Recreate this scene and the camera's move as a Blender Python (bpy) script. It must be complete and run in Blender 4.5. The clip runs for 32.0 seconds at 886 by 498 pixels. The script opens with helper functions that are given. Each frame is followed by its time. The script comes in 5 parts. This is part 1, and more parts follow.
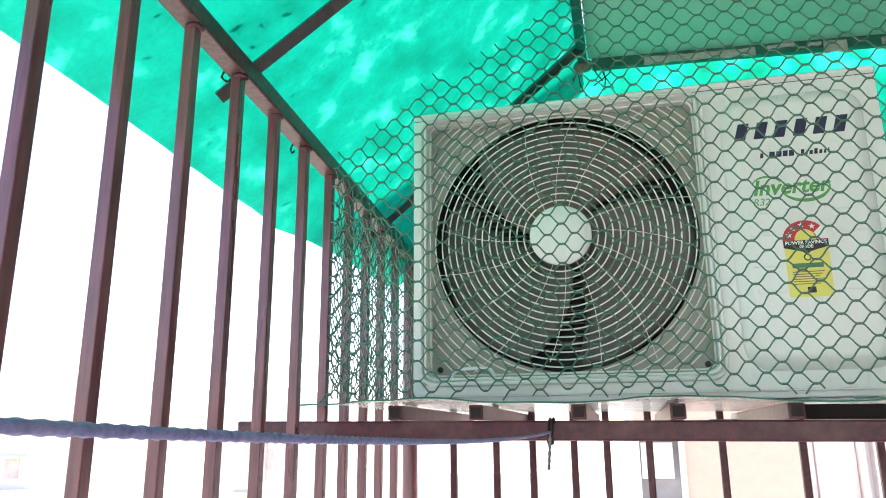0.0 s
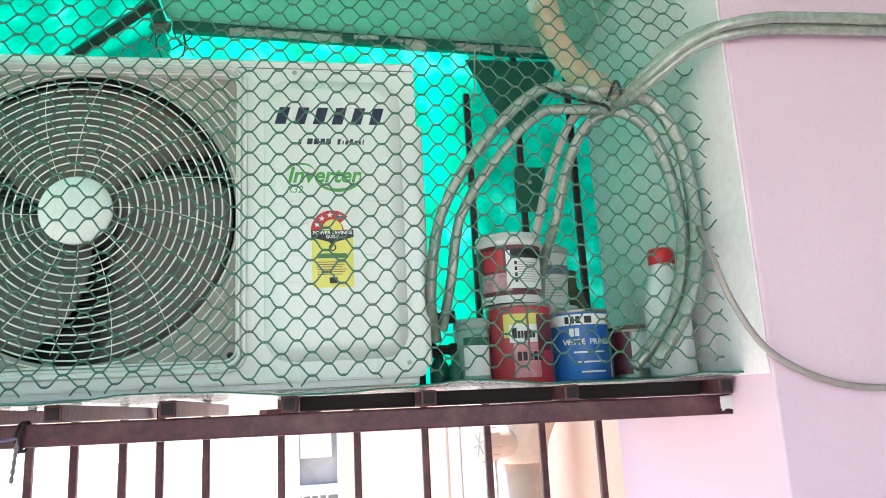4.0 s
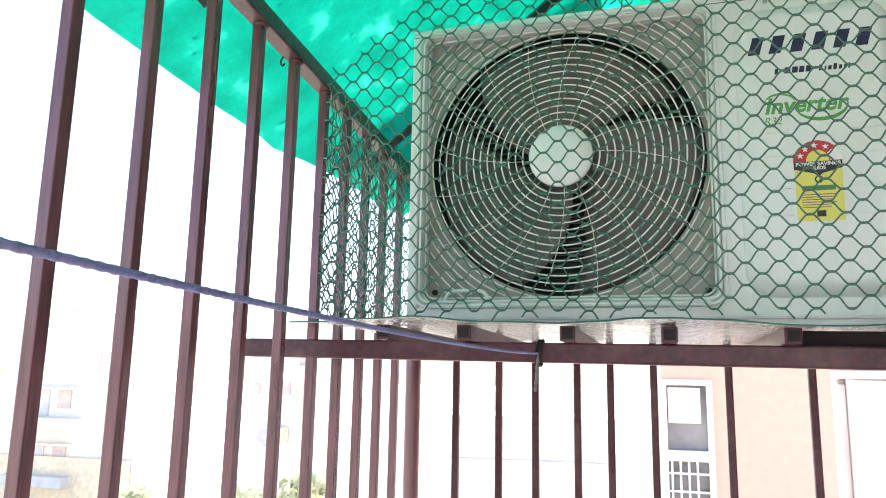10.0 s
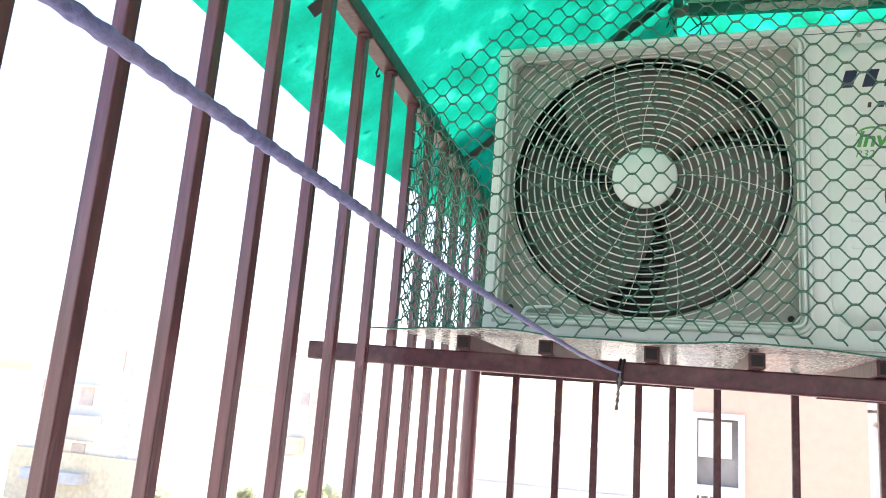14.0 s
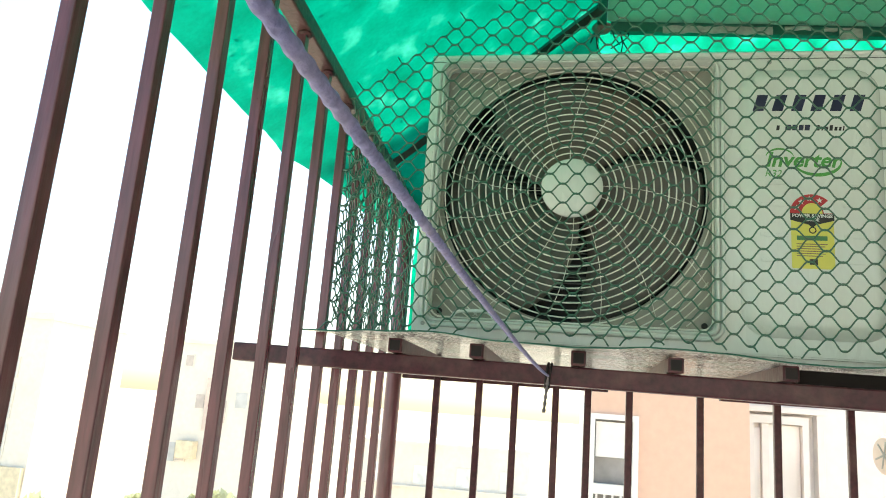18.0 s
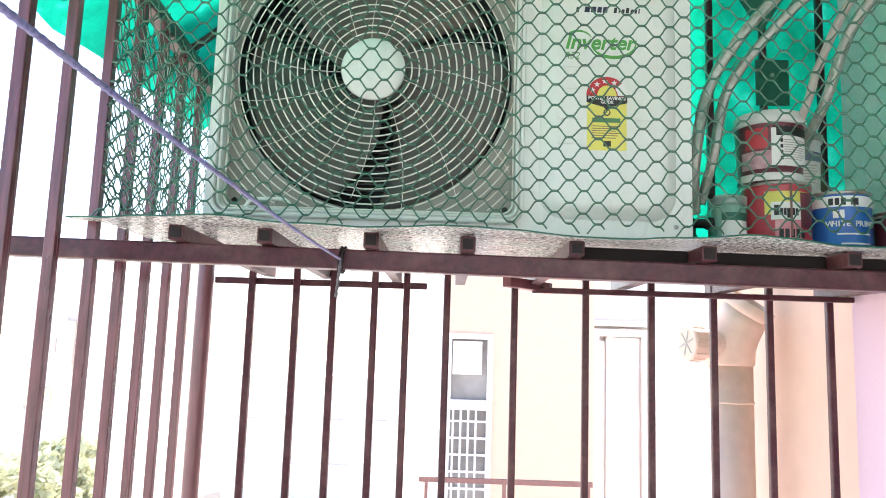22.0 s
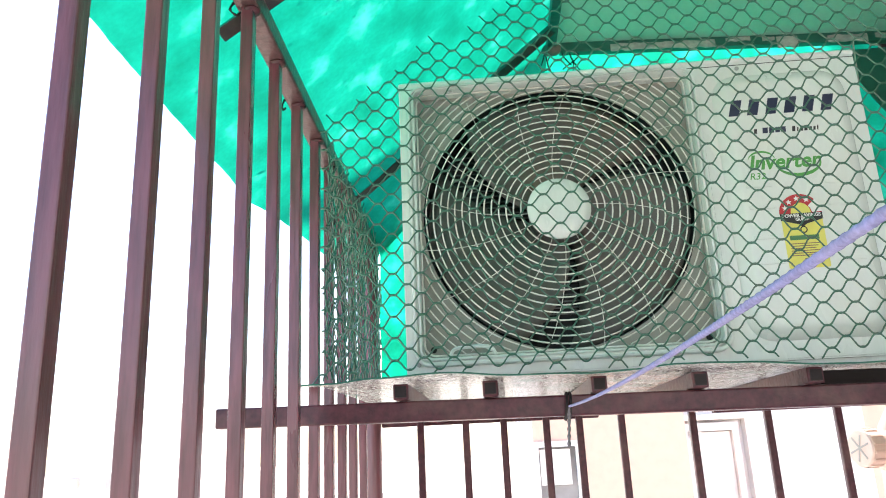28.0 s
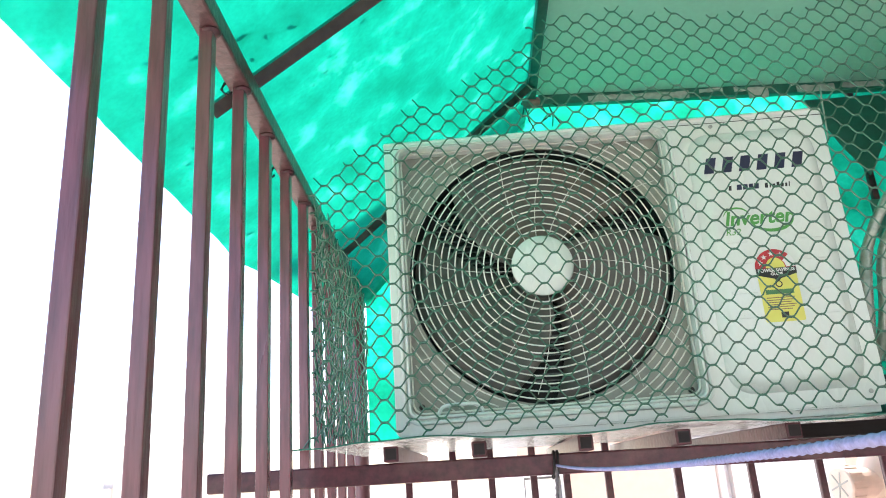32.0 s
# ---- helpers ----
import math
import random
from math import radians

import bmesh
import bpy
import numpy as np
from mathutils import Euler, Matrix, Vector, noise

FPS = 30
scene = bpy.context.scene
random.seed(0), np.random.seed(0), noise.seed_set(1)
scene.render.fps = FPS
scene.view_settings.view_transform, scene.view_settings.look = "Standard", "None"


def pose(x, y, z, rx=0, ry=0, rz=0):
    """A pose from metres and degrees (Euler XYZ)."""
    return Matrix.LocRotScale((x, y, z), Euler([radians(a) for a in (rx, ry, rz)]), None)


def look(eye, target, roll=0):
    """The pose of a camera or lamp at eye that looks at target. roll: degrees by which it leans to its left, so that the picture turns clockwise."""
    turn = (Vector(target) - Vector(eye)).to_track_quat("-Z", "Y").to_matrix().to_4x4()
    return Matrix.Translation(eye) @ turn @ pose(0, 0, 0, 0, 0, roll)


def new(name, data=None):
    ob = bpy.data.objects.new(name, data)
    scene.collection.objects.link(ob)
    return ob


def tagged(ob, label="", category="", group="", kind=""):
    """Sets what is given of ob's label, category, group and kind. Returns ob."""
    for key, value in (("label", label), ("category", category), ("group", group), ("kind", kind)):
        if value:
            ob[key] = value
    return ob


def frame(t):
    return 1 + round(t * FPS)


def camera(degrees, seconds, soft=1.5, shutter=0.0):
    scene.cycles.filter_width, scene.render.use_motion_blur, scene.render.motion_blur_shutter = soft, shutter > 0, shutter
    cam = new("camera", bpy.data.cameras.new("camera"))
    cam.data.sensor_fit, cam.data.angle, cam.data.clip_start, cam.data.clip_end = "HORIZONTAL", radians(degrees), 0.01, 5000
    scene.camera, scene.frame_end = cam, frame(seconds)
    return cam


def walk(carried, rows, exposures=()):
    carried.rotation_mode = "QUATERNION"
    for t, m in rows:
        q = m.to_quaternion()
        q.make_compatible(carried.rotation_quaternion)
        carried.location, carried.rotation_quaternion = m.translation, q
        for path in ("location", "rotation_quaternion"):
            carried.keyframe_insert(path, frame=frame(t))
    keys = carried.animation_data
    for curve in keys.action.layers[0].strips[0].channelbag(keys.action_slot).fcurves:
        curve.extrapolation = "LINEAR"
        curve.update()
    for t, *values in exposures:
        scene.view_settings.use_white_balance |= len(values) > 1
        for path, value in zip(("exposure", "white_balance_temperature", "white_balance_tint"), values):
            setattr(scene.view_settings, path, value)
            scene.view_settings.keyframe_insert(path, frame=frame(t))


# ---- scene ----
cam = camera(62.4, 32.0, soft=1.0)
ROWS = [
    (0.0, -0.0086, 0.0239, 1.5113, 13.62, 14.34, 0.45),
    (0.5, -0.0090, 0.0251, 1.5090, 13.68, 13.99, 0.51),
    (1.0, -0.0035, 0.0312, 1.5069, 13.54, 13.49, 0.56),
    (1.5, -0.0027, 0.0416, 1.5012, 12.70, 13.11, 0.41),
    (2.0, 0.0175, 0.0576, 1.4976, 10.25, 13.18, 0.15),
    (2.5, 0.0573, 0.0693, 1.5048, 6.22, 12.43, 0.07),
    (3.0, 0.1515, 0.0903, 1.5053, 1.05, 11.71, 0.49),
    (3.5, 0.2322, 0.1135, 1.5082, -4.50, 11.56, 1.50),
    (4.0, 0.2841, 0.1215, 1.5306, -9.37, 12.05, 2.99),
    (4.5, 0.3027, 0.1181, 1.5330, -12.18, 12.65, 4.21),
    (6.5, 0.2445, 0.1435, 1.4806, -7.69, 13.58, 4.59),
    (7.0, 0.1756, 0.1186, 1.4725, 1.56, 11.24, 3.70),
    (7.5, 0.1094, 0.1164, 1.4649, 9.82, 9.49, 2.55),
    (8.0, 0.0862, 0.1093, 1.4689, 14.06, 9.32, 1.02),
    (8.5, 0.0640, 0.0993, 1.4717, 15.83, 9.62, -0.19),
    (9.0, 0.0487, 0.0967, 1.4705, 16.24, 9.91, -0.86),
    (9.5, 0.0475, 0.0891, 1.4720, 16.43, 10.02, -1.09),
    (10.0, 0.0576, 0.0849, 1.4736, 16.34, 10.09, -1.08),
    (10.5, 0.0585, 0.0822, 1.4757, 16.22, 10.06, -0.93),
    (11.0, 0.0573, 0.0836, 1.4777, 16.07, 9.96, -0.72),
    (11.5, 0.0563, 0.0841, 1.4777, 16.04, 9.91, -0.60),
    (12.0, 0.0593, 0.0784, 1.4813, 16.17, 10.03, -0.74),
    (12.5, 0.0546, 0.0718, 1.4815, 16.27, 10.45, -1.26),
    (13.0, 0.0331, 0.0556, 1.4779, 16.50, 11.04, -2.23),
    (13.5, 0.0025, 0.0461, 1.4703, 16.95, 11.42, -3.40),
    (14.0, -0.0343, 0.0418, 1.4550, 17.66, 11.51, -4.45),
    (14.5, -0.0989, 0.0277, 1.4403, 18.06, 11.63, -5.20),
    (16.5, -0.1258, 0.0040, 1.4407, 16.99, 12.41, -5.93),
    (17.0, -0.1218, 0.0075, 1.4421, 15.83, 12.54, -5.80),
    (17.5, -0.1113, 0.0112, 1.4466, 13.61, 12.47, -5.27),
    (18.0, -0.0809, 0.0227, 1.4526, 10.01, 12.24, -4.36),
    (18.5, 0.0372, 0.0798, 1.4475, 3.67, 11.84, -2.91),
    (19.0, 0.1262, 0.1000, 1.4370, -2.70, 10.56, -1.21),
    (19.5, 0.1870, 0.1090, 1.4330, -8.45, 9.49, 0.26),
    (20.0, 0.2193, 0.1026, 1.4309, -12.11, 8.72, 1.21),
    (20.5, 0.2091, 0.0982, 1.4321, -12.90, 8.27, 1.35),
    (21.0, 0.1954, 0.1039, 1.4263, -10.56, 8.10, 0.59),
    (21.5, 0.1500, 0.1054, 1.4123, -5.36, 8.10, -0.70),
    (22.0, 0.0425, 0.1047, 1.3869, 0.22, 7.56, -1.86),
    (22.5, -0.0427, 0.1029, 1.3745, 4.36, 7.29, -2.67),
    (23.0, -0.0708, 0.0935, 1.3852, 7.06, 7.45, -3.13),
    (23.5, -0.0610, 0.0879, 1.3985, 8.09, 8.06, -3.37),
    (24.0, -0.0539, 0.0821, 1.4055, 8.17, 9.26, -3.41),
    (24.5, -0.0764, 0.0746, 1.4011, 7.93, 11.01, -3.13),
    (25.0, -0.1521, 0.0827, 1.4015, 7.13, 12.97, -2.29),
    (25.5, -0.2509, 0.0972, 1.4271, 6.25, 14.36, -1.23),
    (26.0, -0.2493, 0.0959, 1.4386, 5.56, 14.89, -0.19),
    (26.5, -0.2341, 0.0908, 1.4436, 4.99, 15.12, 0.85),
    (28.5, -0.2347, 0.0808, 1.4727, 4.76, 16.00, 2.88),
    (29.0, -0.2537, 0.0520, 1.4990, 5.43, 16.79, 3.10),
    (29.5, -0.2482, 0.0484, 1.5113, 5.76, 17.35, 3.00),
    (30.0, -0.2526, 0.0501, 1.5103, 5.74, 17.68, 2.74),
    (30.5, -0.2599, 0.0466, 1.5121, 5.23, 17.77, 2.66),
    (31.0, -0.2435, 0.0424, 1.5135, 4.44, 17.63, 2.95),
    (31.5, -0.2413, 0.0420, 1.5110, 3.72, 17.47, 3.42),
    (32.0, -0.2383, 0.0421, 1.5094, 3.19, 17.36, 3.74),
]
EXPOSURES = [(0.0, 2.03, 6450, 14), (2.0, 2.06, 6450, 14), (4.0, 2.28, 6300, 13), (7.0, 2.43, 6250, 9), (9.0, 2.13, 6450, 14), (11.0, 1.87, 6450, 14), (14.0, 1.94, 6550, 14), (17.0, 1.57, 7450, 0), (18.0, 1.63, 7250, 0), (19.0, 2.13, 6650, 7), (20.0, 2.28, 6450, 15), (22.0, 2.18, 6450, 14), (25.0, 1.93, 6600, 14), (26.0, 1.98, 6650, 13), (29.0, 2.13, 6500, 14), (32.0, 2.16, 6500, 14)]
walk(cam, [(t, pose(x, y, z, 90 + pitch, roll, yaw)) for t, x, y, z, yaw, pitch, roll in ROWS], EXPOSURES)

# ---- light ----
SUN_EL, SUN_ROT = 58.0, 20.0
world = bpy.data.worlds.new("sky")
scene.world = world
world.use_nodes = True
wn = world.node_tree
sky = wn.nodes.new("ShaderNodeTexSky")
sky.sky_type, sky.sun_disc = "NISHITA", False
sky.sun_elevation, sky.sun_rotation = radians(SUN_EL), radians(SUN_ROT)
sky.air_density, sky.dust_density, sky.ozone_density = 1.0, 1.7, 1.0
wn.links.new(sky.outputs[0], wn.nodes["Background"].inputs[0])
wn.nodes["Background"].inputs[1].default_value = 0.15
sun = new("sun", bpy.data.lights.new("sun", "SUN"))
sun.data.energy, sun.data.angle, sun.data.color = 4.5, radians(3.0), (1.0, 0.95, 0.88)
sun.matrix_world = look((0, 0, 0), (-math.sin(radians(SUN_ROT)) * math.cos(radians(SUN_EL)), -math.cos(radians(SUN_ROT)) * math.cos(radians(SUN_EL)), -math.sin(radians(SUN_EL))))


# ---- materials ----
def nodes_of(name):
    m = bpy.data.materials.new(name)
    m.use_nodes = True
    return m, m.node_tree, m.node_tree.nodes["Principled BSDF"]


def surface(name, base, rough=0.5, metal=0.0, spread=0.12, grain=40.0, bump=0.15, stain=4.0, stain_col=None, stain_amt=0.25, bump_dist=0.002, spec=0.5, stretch=(1, 1, 1), rand=0.0):
    """A procedural surface: base colour with grain, broad stains and fine relief."""
    m, t, b = nodes_of(name)
    co = t.nodes.new("ShaderNodeTexCoord")
    mp = t.nodes.new("ShaderNodeMapping")
    mp.inputs["Scale"].default_value = stretch
    geo = t.nodes.new("ShaderNodeNewGeometry")
    t.links.new(geo.outputs["Position"], mp.inputs[0])
    fine = t.nodes.new("ShaderNodeTexNoise")
    fine.inputs["Scale"].default_value, fine.inputs["Detail"].default_value = grain, 5.0
    t.links.new(mp.outputs[0], fine.inputs["Vector"])
    broad = t.nodes.new("ShaderNodeTexNoise")
    broad.inputs["Scale"].default_value, broad.inputs["Detail"].default_value = stain, 6.0
    t.links.new(mp.outputs[0], broad.inputs["Vector"])
    r1 = t.nodes.new("ShaderNodeMapRange")
    r1.inputs["From Min"].default_value, r1.inputs["From Max"].default_value = 0.3, 0.7
    r1.inputs["To Min"].default_value, r1.inputs["To Max"].default_value = 1.0 - spread, 1.0 + spread
    t.links.new(fine.outputs["Fac"], r1.inputs["Value"])
    mul = t.nodes.new("ShaderNodeMix")
    mul.data_type, mul.blend_type = "RGBA", "MULTIPLY"
    mul.inputs[0].default_value = 1.0
    mul.inputs["A"].default_value = (*base, 1)
    t.links.new(r1.outputs[0], mul.inputs["B"])
    r2 = t.nodes.new("ShaderNodeMapRange")
    r2.inputs["From Min"].default_value, r2.inputs["From Max"].default_value = 0.48, 0.72
    r2.inputs["To Max"].default_value = stain_amt
    t.links.new(broad.outputs["Fac"], r2.inputs["Value"])
    mix = t.nodes.new("ShaderNodeMix")
    mix.data_type = "RGBA"
    t.links.new(r2.outputs[0], mix.inputs[0])
    t.links.new(mul.outputs["Result"], mix.inputs["A"])
    mix.inputs["B"].default_value = (*(stain_col or [c * 0.6 for c in base]), 1)
    last = mix
    if rand:
        info = t.nodes.new("ShaderNodeObjectInfo")
        r3 = t.nodes.new("ShaderNodeMapRange")
        r3.inputs["To Min"].default_value, r3.inputs["To Max"].default_value = 1 - rand, 1 + rand
        t.links.new(info.outputs["Random"], r3.inputs["Value"])
        m3 = t.nodes.new("ShaderNodeMix")
        m3.data_type, m3.blend_type = "RGBA", "MULTIPLY"
        m3.inputs[0].default_value = 1.0
        t.links.new(mix.outputs["Result"], m3.inputs["A"])
        t.links.new(r3.outputs[0], m3.inputs["B"])
        last = m3
    t.links.new(last.outputs["Result"], b.inputs["Base Color"])
    rr = t.nodes.new("ShaderNodeMapRange")
    rr.inputs["To Min"].default_value, rr.inputs["To Max"].default_value = max(0.03, rough - 0.1), min(1.0, rough + 0.12)
    t.links.new(broad.outputs["Fac"], rr.inputs["Value"])
    t.links.new(rr.outputs[0], b.inputs["Roughness"])
    b.inputs["Metallic"].default_value = metal
    b.inputs["Specular IOR Level"].default_value = spec
    bp = t.nodes.new("ShaderNodeBump")
    bp.inputs["Strength"].default_value, bp.inputs["Distance"].default_value = bump, bump_dist
    t.links.new(fine.outputs["Fac"], bp.inputs["Height"])
    t.links.new(bp.outputs[0], b.inputs["Normal"])
    return m


def fibre_sheet(name, col, thin, dapple=7.0):
    """Green fibreglass roofing: lets light through; sun dapple painted as clouds, with fine strands and grime."""
    m, t, b = nodes_of(name)
    out = t.nodes["Material Output"]
    geo = t.nodes.new("ShaderNodeNewGeometry")
    n1 = t.nodes.new("ShaderNodeTexNoise")
    n1.inputs["Scale"].default_value, n1.inputs["Detail"].default_value, n1.inputs["Roughness"].default_value = dapple, 4.0, 0.55
    n1.inputs["Distortion"].default_value = 0.0
    t.links.new(geo.outputs["Position"], n1.inputs["Vector"])
    n2 = t.nodes.new("ShaderNodeTexNoise")
    n2.inputs["Scale"].default_value, n2.inputs["Detail"].default_value = 130.0, 4.0
    t.links.new(geo.outputs["Position"], n2.inputs["Vector"])
    # Painted sun dapple: the brighter stops stand for hot spots of sunlight.
    ramp = t.nodes.new("ShaderNodeValToRGB")
    ramp.color_ramp.elements[0].position, ramp.color_ramp.elements[0].color = 0.32, (*col, 1)
    ramp.color_ramp.elements[1].position, ramp.color_ramp.elements[1].color = 0.58, (*thin, 1)
    e = ramp.color_ramp.elements.new(0.73)
    e.color = (thin[0] + 0.03, min(1, thin[1] * 1.7), thin[2] * 1.9, 1)
    t.links.new(n1.outputs["Fac"], ramp.inputs[0])
    rng = t.nodes.new("ShaderNodeMapRange")
    rng.inputs["From Min"].default_value, rng.inputs["From Max"].default_value = 0.3, 0.7
    rng.inputs["To Min"].default_value, rng.inputs["To Max"].default_value = 0.88, 1.1
    t.links.new(n2.outputs["Fac"], rng.inputs["Value"])
    mul = t.nodes.new("ShaderNodeMix")
    mul.data_type, mul.blend_type = "RGBA", "MULTIPLY"
    mul.inputs[0].default_value = 1.0
    t.links.new(ramp.outputs[0], mul.inputs["A"])
    t.links.new(rng.outputs[0], mul.inputs["B"])
    n3 = t.nodes.new("ShaderNodeTexNoise")
    n3.inputs["Scale"].default_value, n3.inputs["Detail"].default_value = 4.0, 9.0
    n3.inputs["Roughness"].default_value = 0.7
    t.links.new(geo.outputs["Position"], n3.inputs["Vector"])
    grime = t.nodes.new("ShaderNodeMapRange")
    grime.inputs["From Min"].default_value, grime.inputs["From Max"].default_value = 0.55, 0.72
    grime.inputs["To Max"].default_value = 0.55
    t.links.new(n3.outputs["Fac"], grime.inputs["Value"])
    dirty = t.nodes.new("ShaderNodeMix")
    dirty.data_type = "RGBA"
    t.links.new(grime.outputs[0], dirty.inputs[0])
    t.links.new(mul.outputs["Result"], dirty.inputs["A"])
    dirty.inputs["B"].default_value = (0.0, 0.085, 0.05, 1)
    tr = t.nodes.new("ShaderNodeBsdfTranslucent")
    t.links.new(dirty.outputs["Result"], tr.inputs[0])
    b.inputs["Base Color"].default_value = (0.003, 0.25, 0.14, 1)
    b.inputs["Specular IOR Level"].default_value = 0.25
    b.inputs["Roughness"].default_value = 0.35
    bp = t.nodes.new("ShaderNodeBump")
    bp.inputs["Strength"].default_value, bp.inputs["Distance"].default_value = 0.4, 0.002
    t.links.new(n2.outputs["Fac"], bp.inputs["Height"])
    t.links.new(bp.outputs[0], b.inputs["Normal"])
    mx = t.nodes.new("ShaderNodeMixShader")
    mx.inputs[0].default_value = 0.72
    t.links.new(b.outputs[0], mx.inputs[1])
    t.links.new(tr.outputs[0], mx.inputs[2])
    t.links.new(mx.outputs[0], out.inputs[0])
    return m


def foliage(name, base):
    m, t, b = nodes_of(name)
    out = t.nodes["Material Output"]
    geo = t.nodes.new("ShaderNodeNewGeometry")
    rng = t.nodes.new("ShaderNodeMapRange")
    rng.inputs["To Min"].default_value, rng.inputs["To Max"].default_value = 0.8, 1.25
    t.links.new(geo.outputs["Random Per Island"], rng.inputs["Value"])
    mul = t.nodes.new("ShaderNodeMix")
    mul.data_type, mul.blend_type = "RGBA", "MULTIPLY"
    mul.inputs[0].default_value = 1.0
    mul.inputs["A"].default_value = (*base, 1)
    t.links.new(rng.outputs[0], mul.inputs["B"])
    t.links.new(mul.outputs["Result"], b.inputs["Base Color"])
    b.inputs["Roughness"].default_value = 0.6
    tr = t.nodes.new("ShaderNodeBsdfTranslucent")
    t.links.new(mul.outputs["Result"], tr.inputs[0])
    mx = t.nodes.new("ShaderNodeMixShader")
    mx.inputs[0].default_value = 0.35
    t.links.new(b.outputs[0], mx.inputs[1])
    t.links.new(tr.outputs[0], mx.inputs[2])
    t.links.new(mx.outputs[0], out.inputs[0])
    return m


def clear_film(name, tint, rough=0.12):
    """Wrinkled clear plastic over pale foam."""
    m = surface(name, tint, rough=rough, spread=0.22, grain=95.0, bump=0.55, stain=30.0, stain_col=(0.2, 0.21, 0.17), stain_amt=0.7, bump_dist=0.004, spec=1.0)
    m.node_tree.nodes["Principled BSDF"].inputs["Coat Weight"].default_value = 1.0
    m.node_tree.nodes["Principled BSDF"].inputs["Coat Roughness"].default_value = 0.06
    return m


def enamel(m, weight, rough):
    """Glossy brushed enamel over the paint colour."""
    b = m.node_tree.nodes["Principled BSDF"]
    b.inputs["Coat Weight"].default_value = weight
    b.inputs["Coat Roughness"].default_value = rough
    return m


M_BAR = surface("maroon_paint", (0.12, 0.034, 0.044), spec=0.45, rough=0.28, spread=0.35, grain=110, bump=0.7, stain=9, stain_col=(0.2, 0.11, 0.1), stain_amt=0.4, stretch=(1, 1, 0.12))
# Same maroon, darkened to carry shade on beams, brackets and back bars.
M_BAR_SHADED = surface("maroon_paint_shaded", (0.055, 0.012, 0.018), spec=0.3, rough=0.36, spread=0.35, grain=90, bump=0.55, stain=12, stain_col=(0.2, 0.12, 0.1), stain_amt=0.35)
enamel(M_BAR, 0.35, 0.14)
enamel(M_BAR_SHADED, 0.15, 0.25)
# Rail tone: a middle of its lit underside and shaded side.
M_RAIL = surface("maroon_paint_rail_tone", (0.075, 0.034, 0.034), spec=0.4, rough=0.35, spread=0.35, grain=100, bump=0.6, stain=12, stain_col=(0.14, 0.08, 0.07), stain_amt=0.4)
M_TUBE = surface("blackened_tube_paint", (0.026, 0.021, 0.019), rough=0.4, spread=0.3, grain=80, bump=0.4, stain=14, stain_col=(0.09, 0.06, 0.045), stain_amt=0.4)
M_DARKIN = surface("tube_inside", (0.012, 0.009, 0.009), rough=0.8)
# Sun dapple sits in both sheets' colours; the back one set brighter.
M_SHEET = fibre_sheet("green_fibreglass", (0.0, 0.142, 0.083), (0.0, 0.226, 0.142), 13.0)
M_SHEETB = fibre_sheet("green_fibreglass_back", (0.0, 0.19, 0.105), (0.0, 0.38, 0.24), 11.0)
M_DKGREEN = surface("dark_green_plastic", (0.012, 0.11, 0.075), rough=0.5)
M_PINK = surface("pink_wall_paint", (0.67, 0.49, 0.57), rough=0.7, spread=0.025, grain=180, bump=0.12, stain=2.5, stain_col=(0.58, 0.43, 0.52), stain_amt=0.3)
M_PLASTER = surface("unseen_wall_plaster", (0.6, 0.58, 0.55), rough=0.85, spread=0.06, grain=60, bump=0.25, stain=5, stain_col=(0.5, 0.5, 0.48), stain_amt=0.4)
M_SKIM = surface("grey_pink_skim", (0.78, 0.72, 0.725), rough=0.8, spread=0.05, grain=70, bump=0.3, stain=6, stain_col=(0.62, 0.61, 0.6), stain_amt=0.4)
# Green bounce from the roofing sheets is painted into the slab's base.
M_SLAB = surface("slab_green_bounce", (0.36, 0.57, 0.475), rough=0.8, spread=0.04, grain=90, bump=0.2, stain=3, stain_col=(0.4, 0.52, 0.45), stain_amt=0.4)
M_CEMENT = surface("cement", (0.42, 0.4, 0.37), rough=0.9, spread=0.25, grain=80, bump=0.6, stain=14, stain_amt=0.5)
# Ivory casing; a little of the sheet's green bounce is in the base.
M_CASE = surface("ivory_enamel_mint_bounce", (0.755, 0.785, 0.745), rough=0.26, spread=0.02, grain=200, bump=0.04, stain=9, stain_col=(0.6, 0.58, 0.5), stain_amt=0.35, stretch=(1, 1, 0.35))
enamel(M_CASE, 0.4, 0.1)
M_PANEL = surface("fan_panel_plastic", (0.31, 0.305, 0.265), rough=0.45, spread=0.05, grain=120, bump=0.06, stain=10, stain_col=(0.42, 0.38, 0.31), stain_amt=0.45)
M_WIRE = surface("grille_wire", (0.8, 0.79, 0.73), rough=0.35, spread=0.05, grain=200, stain=20, stain_col=(0.4, 0.34, 0.26), stain_amt=0.5)
# Near-black colour that stands for shade in the fan recess.
M_BLACK = surface("recess_shade", (0.008, 0.008, 0.009), rough=0.7)
M_BLADE = surface("grey_fan_blade", (0.105, 0.097, 0.086), rough=0.45, spread=0.1, grain=50, stain=8, stain_col=(0.2, 0.15, 0.1), stain_amt=0.5)
M_FIN = surface("coil_fins", (0.07, 0.08, 0.075), rough=0.4, metal=0.6)
M_NET = surface("green_netting_wire", (0.03, 0.12, 0.074), spec=0.5, rough=0.32, spread=0.25, grain=300, stain=20, stain_col=(0.085, 0.1, 0.075), stain_amt=0.6)
enamel(M_NET, 0.6, 0.2)
M_NAVY = surface("navy_print", (0.012, 0.014, 0.05), rough=0.4, spread=0.05)
M_LIME = surface("green_print", (0.065, 0.31, 0.055), rough=0.4, spread=0.05)
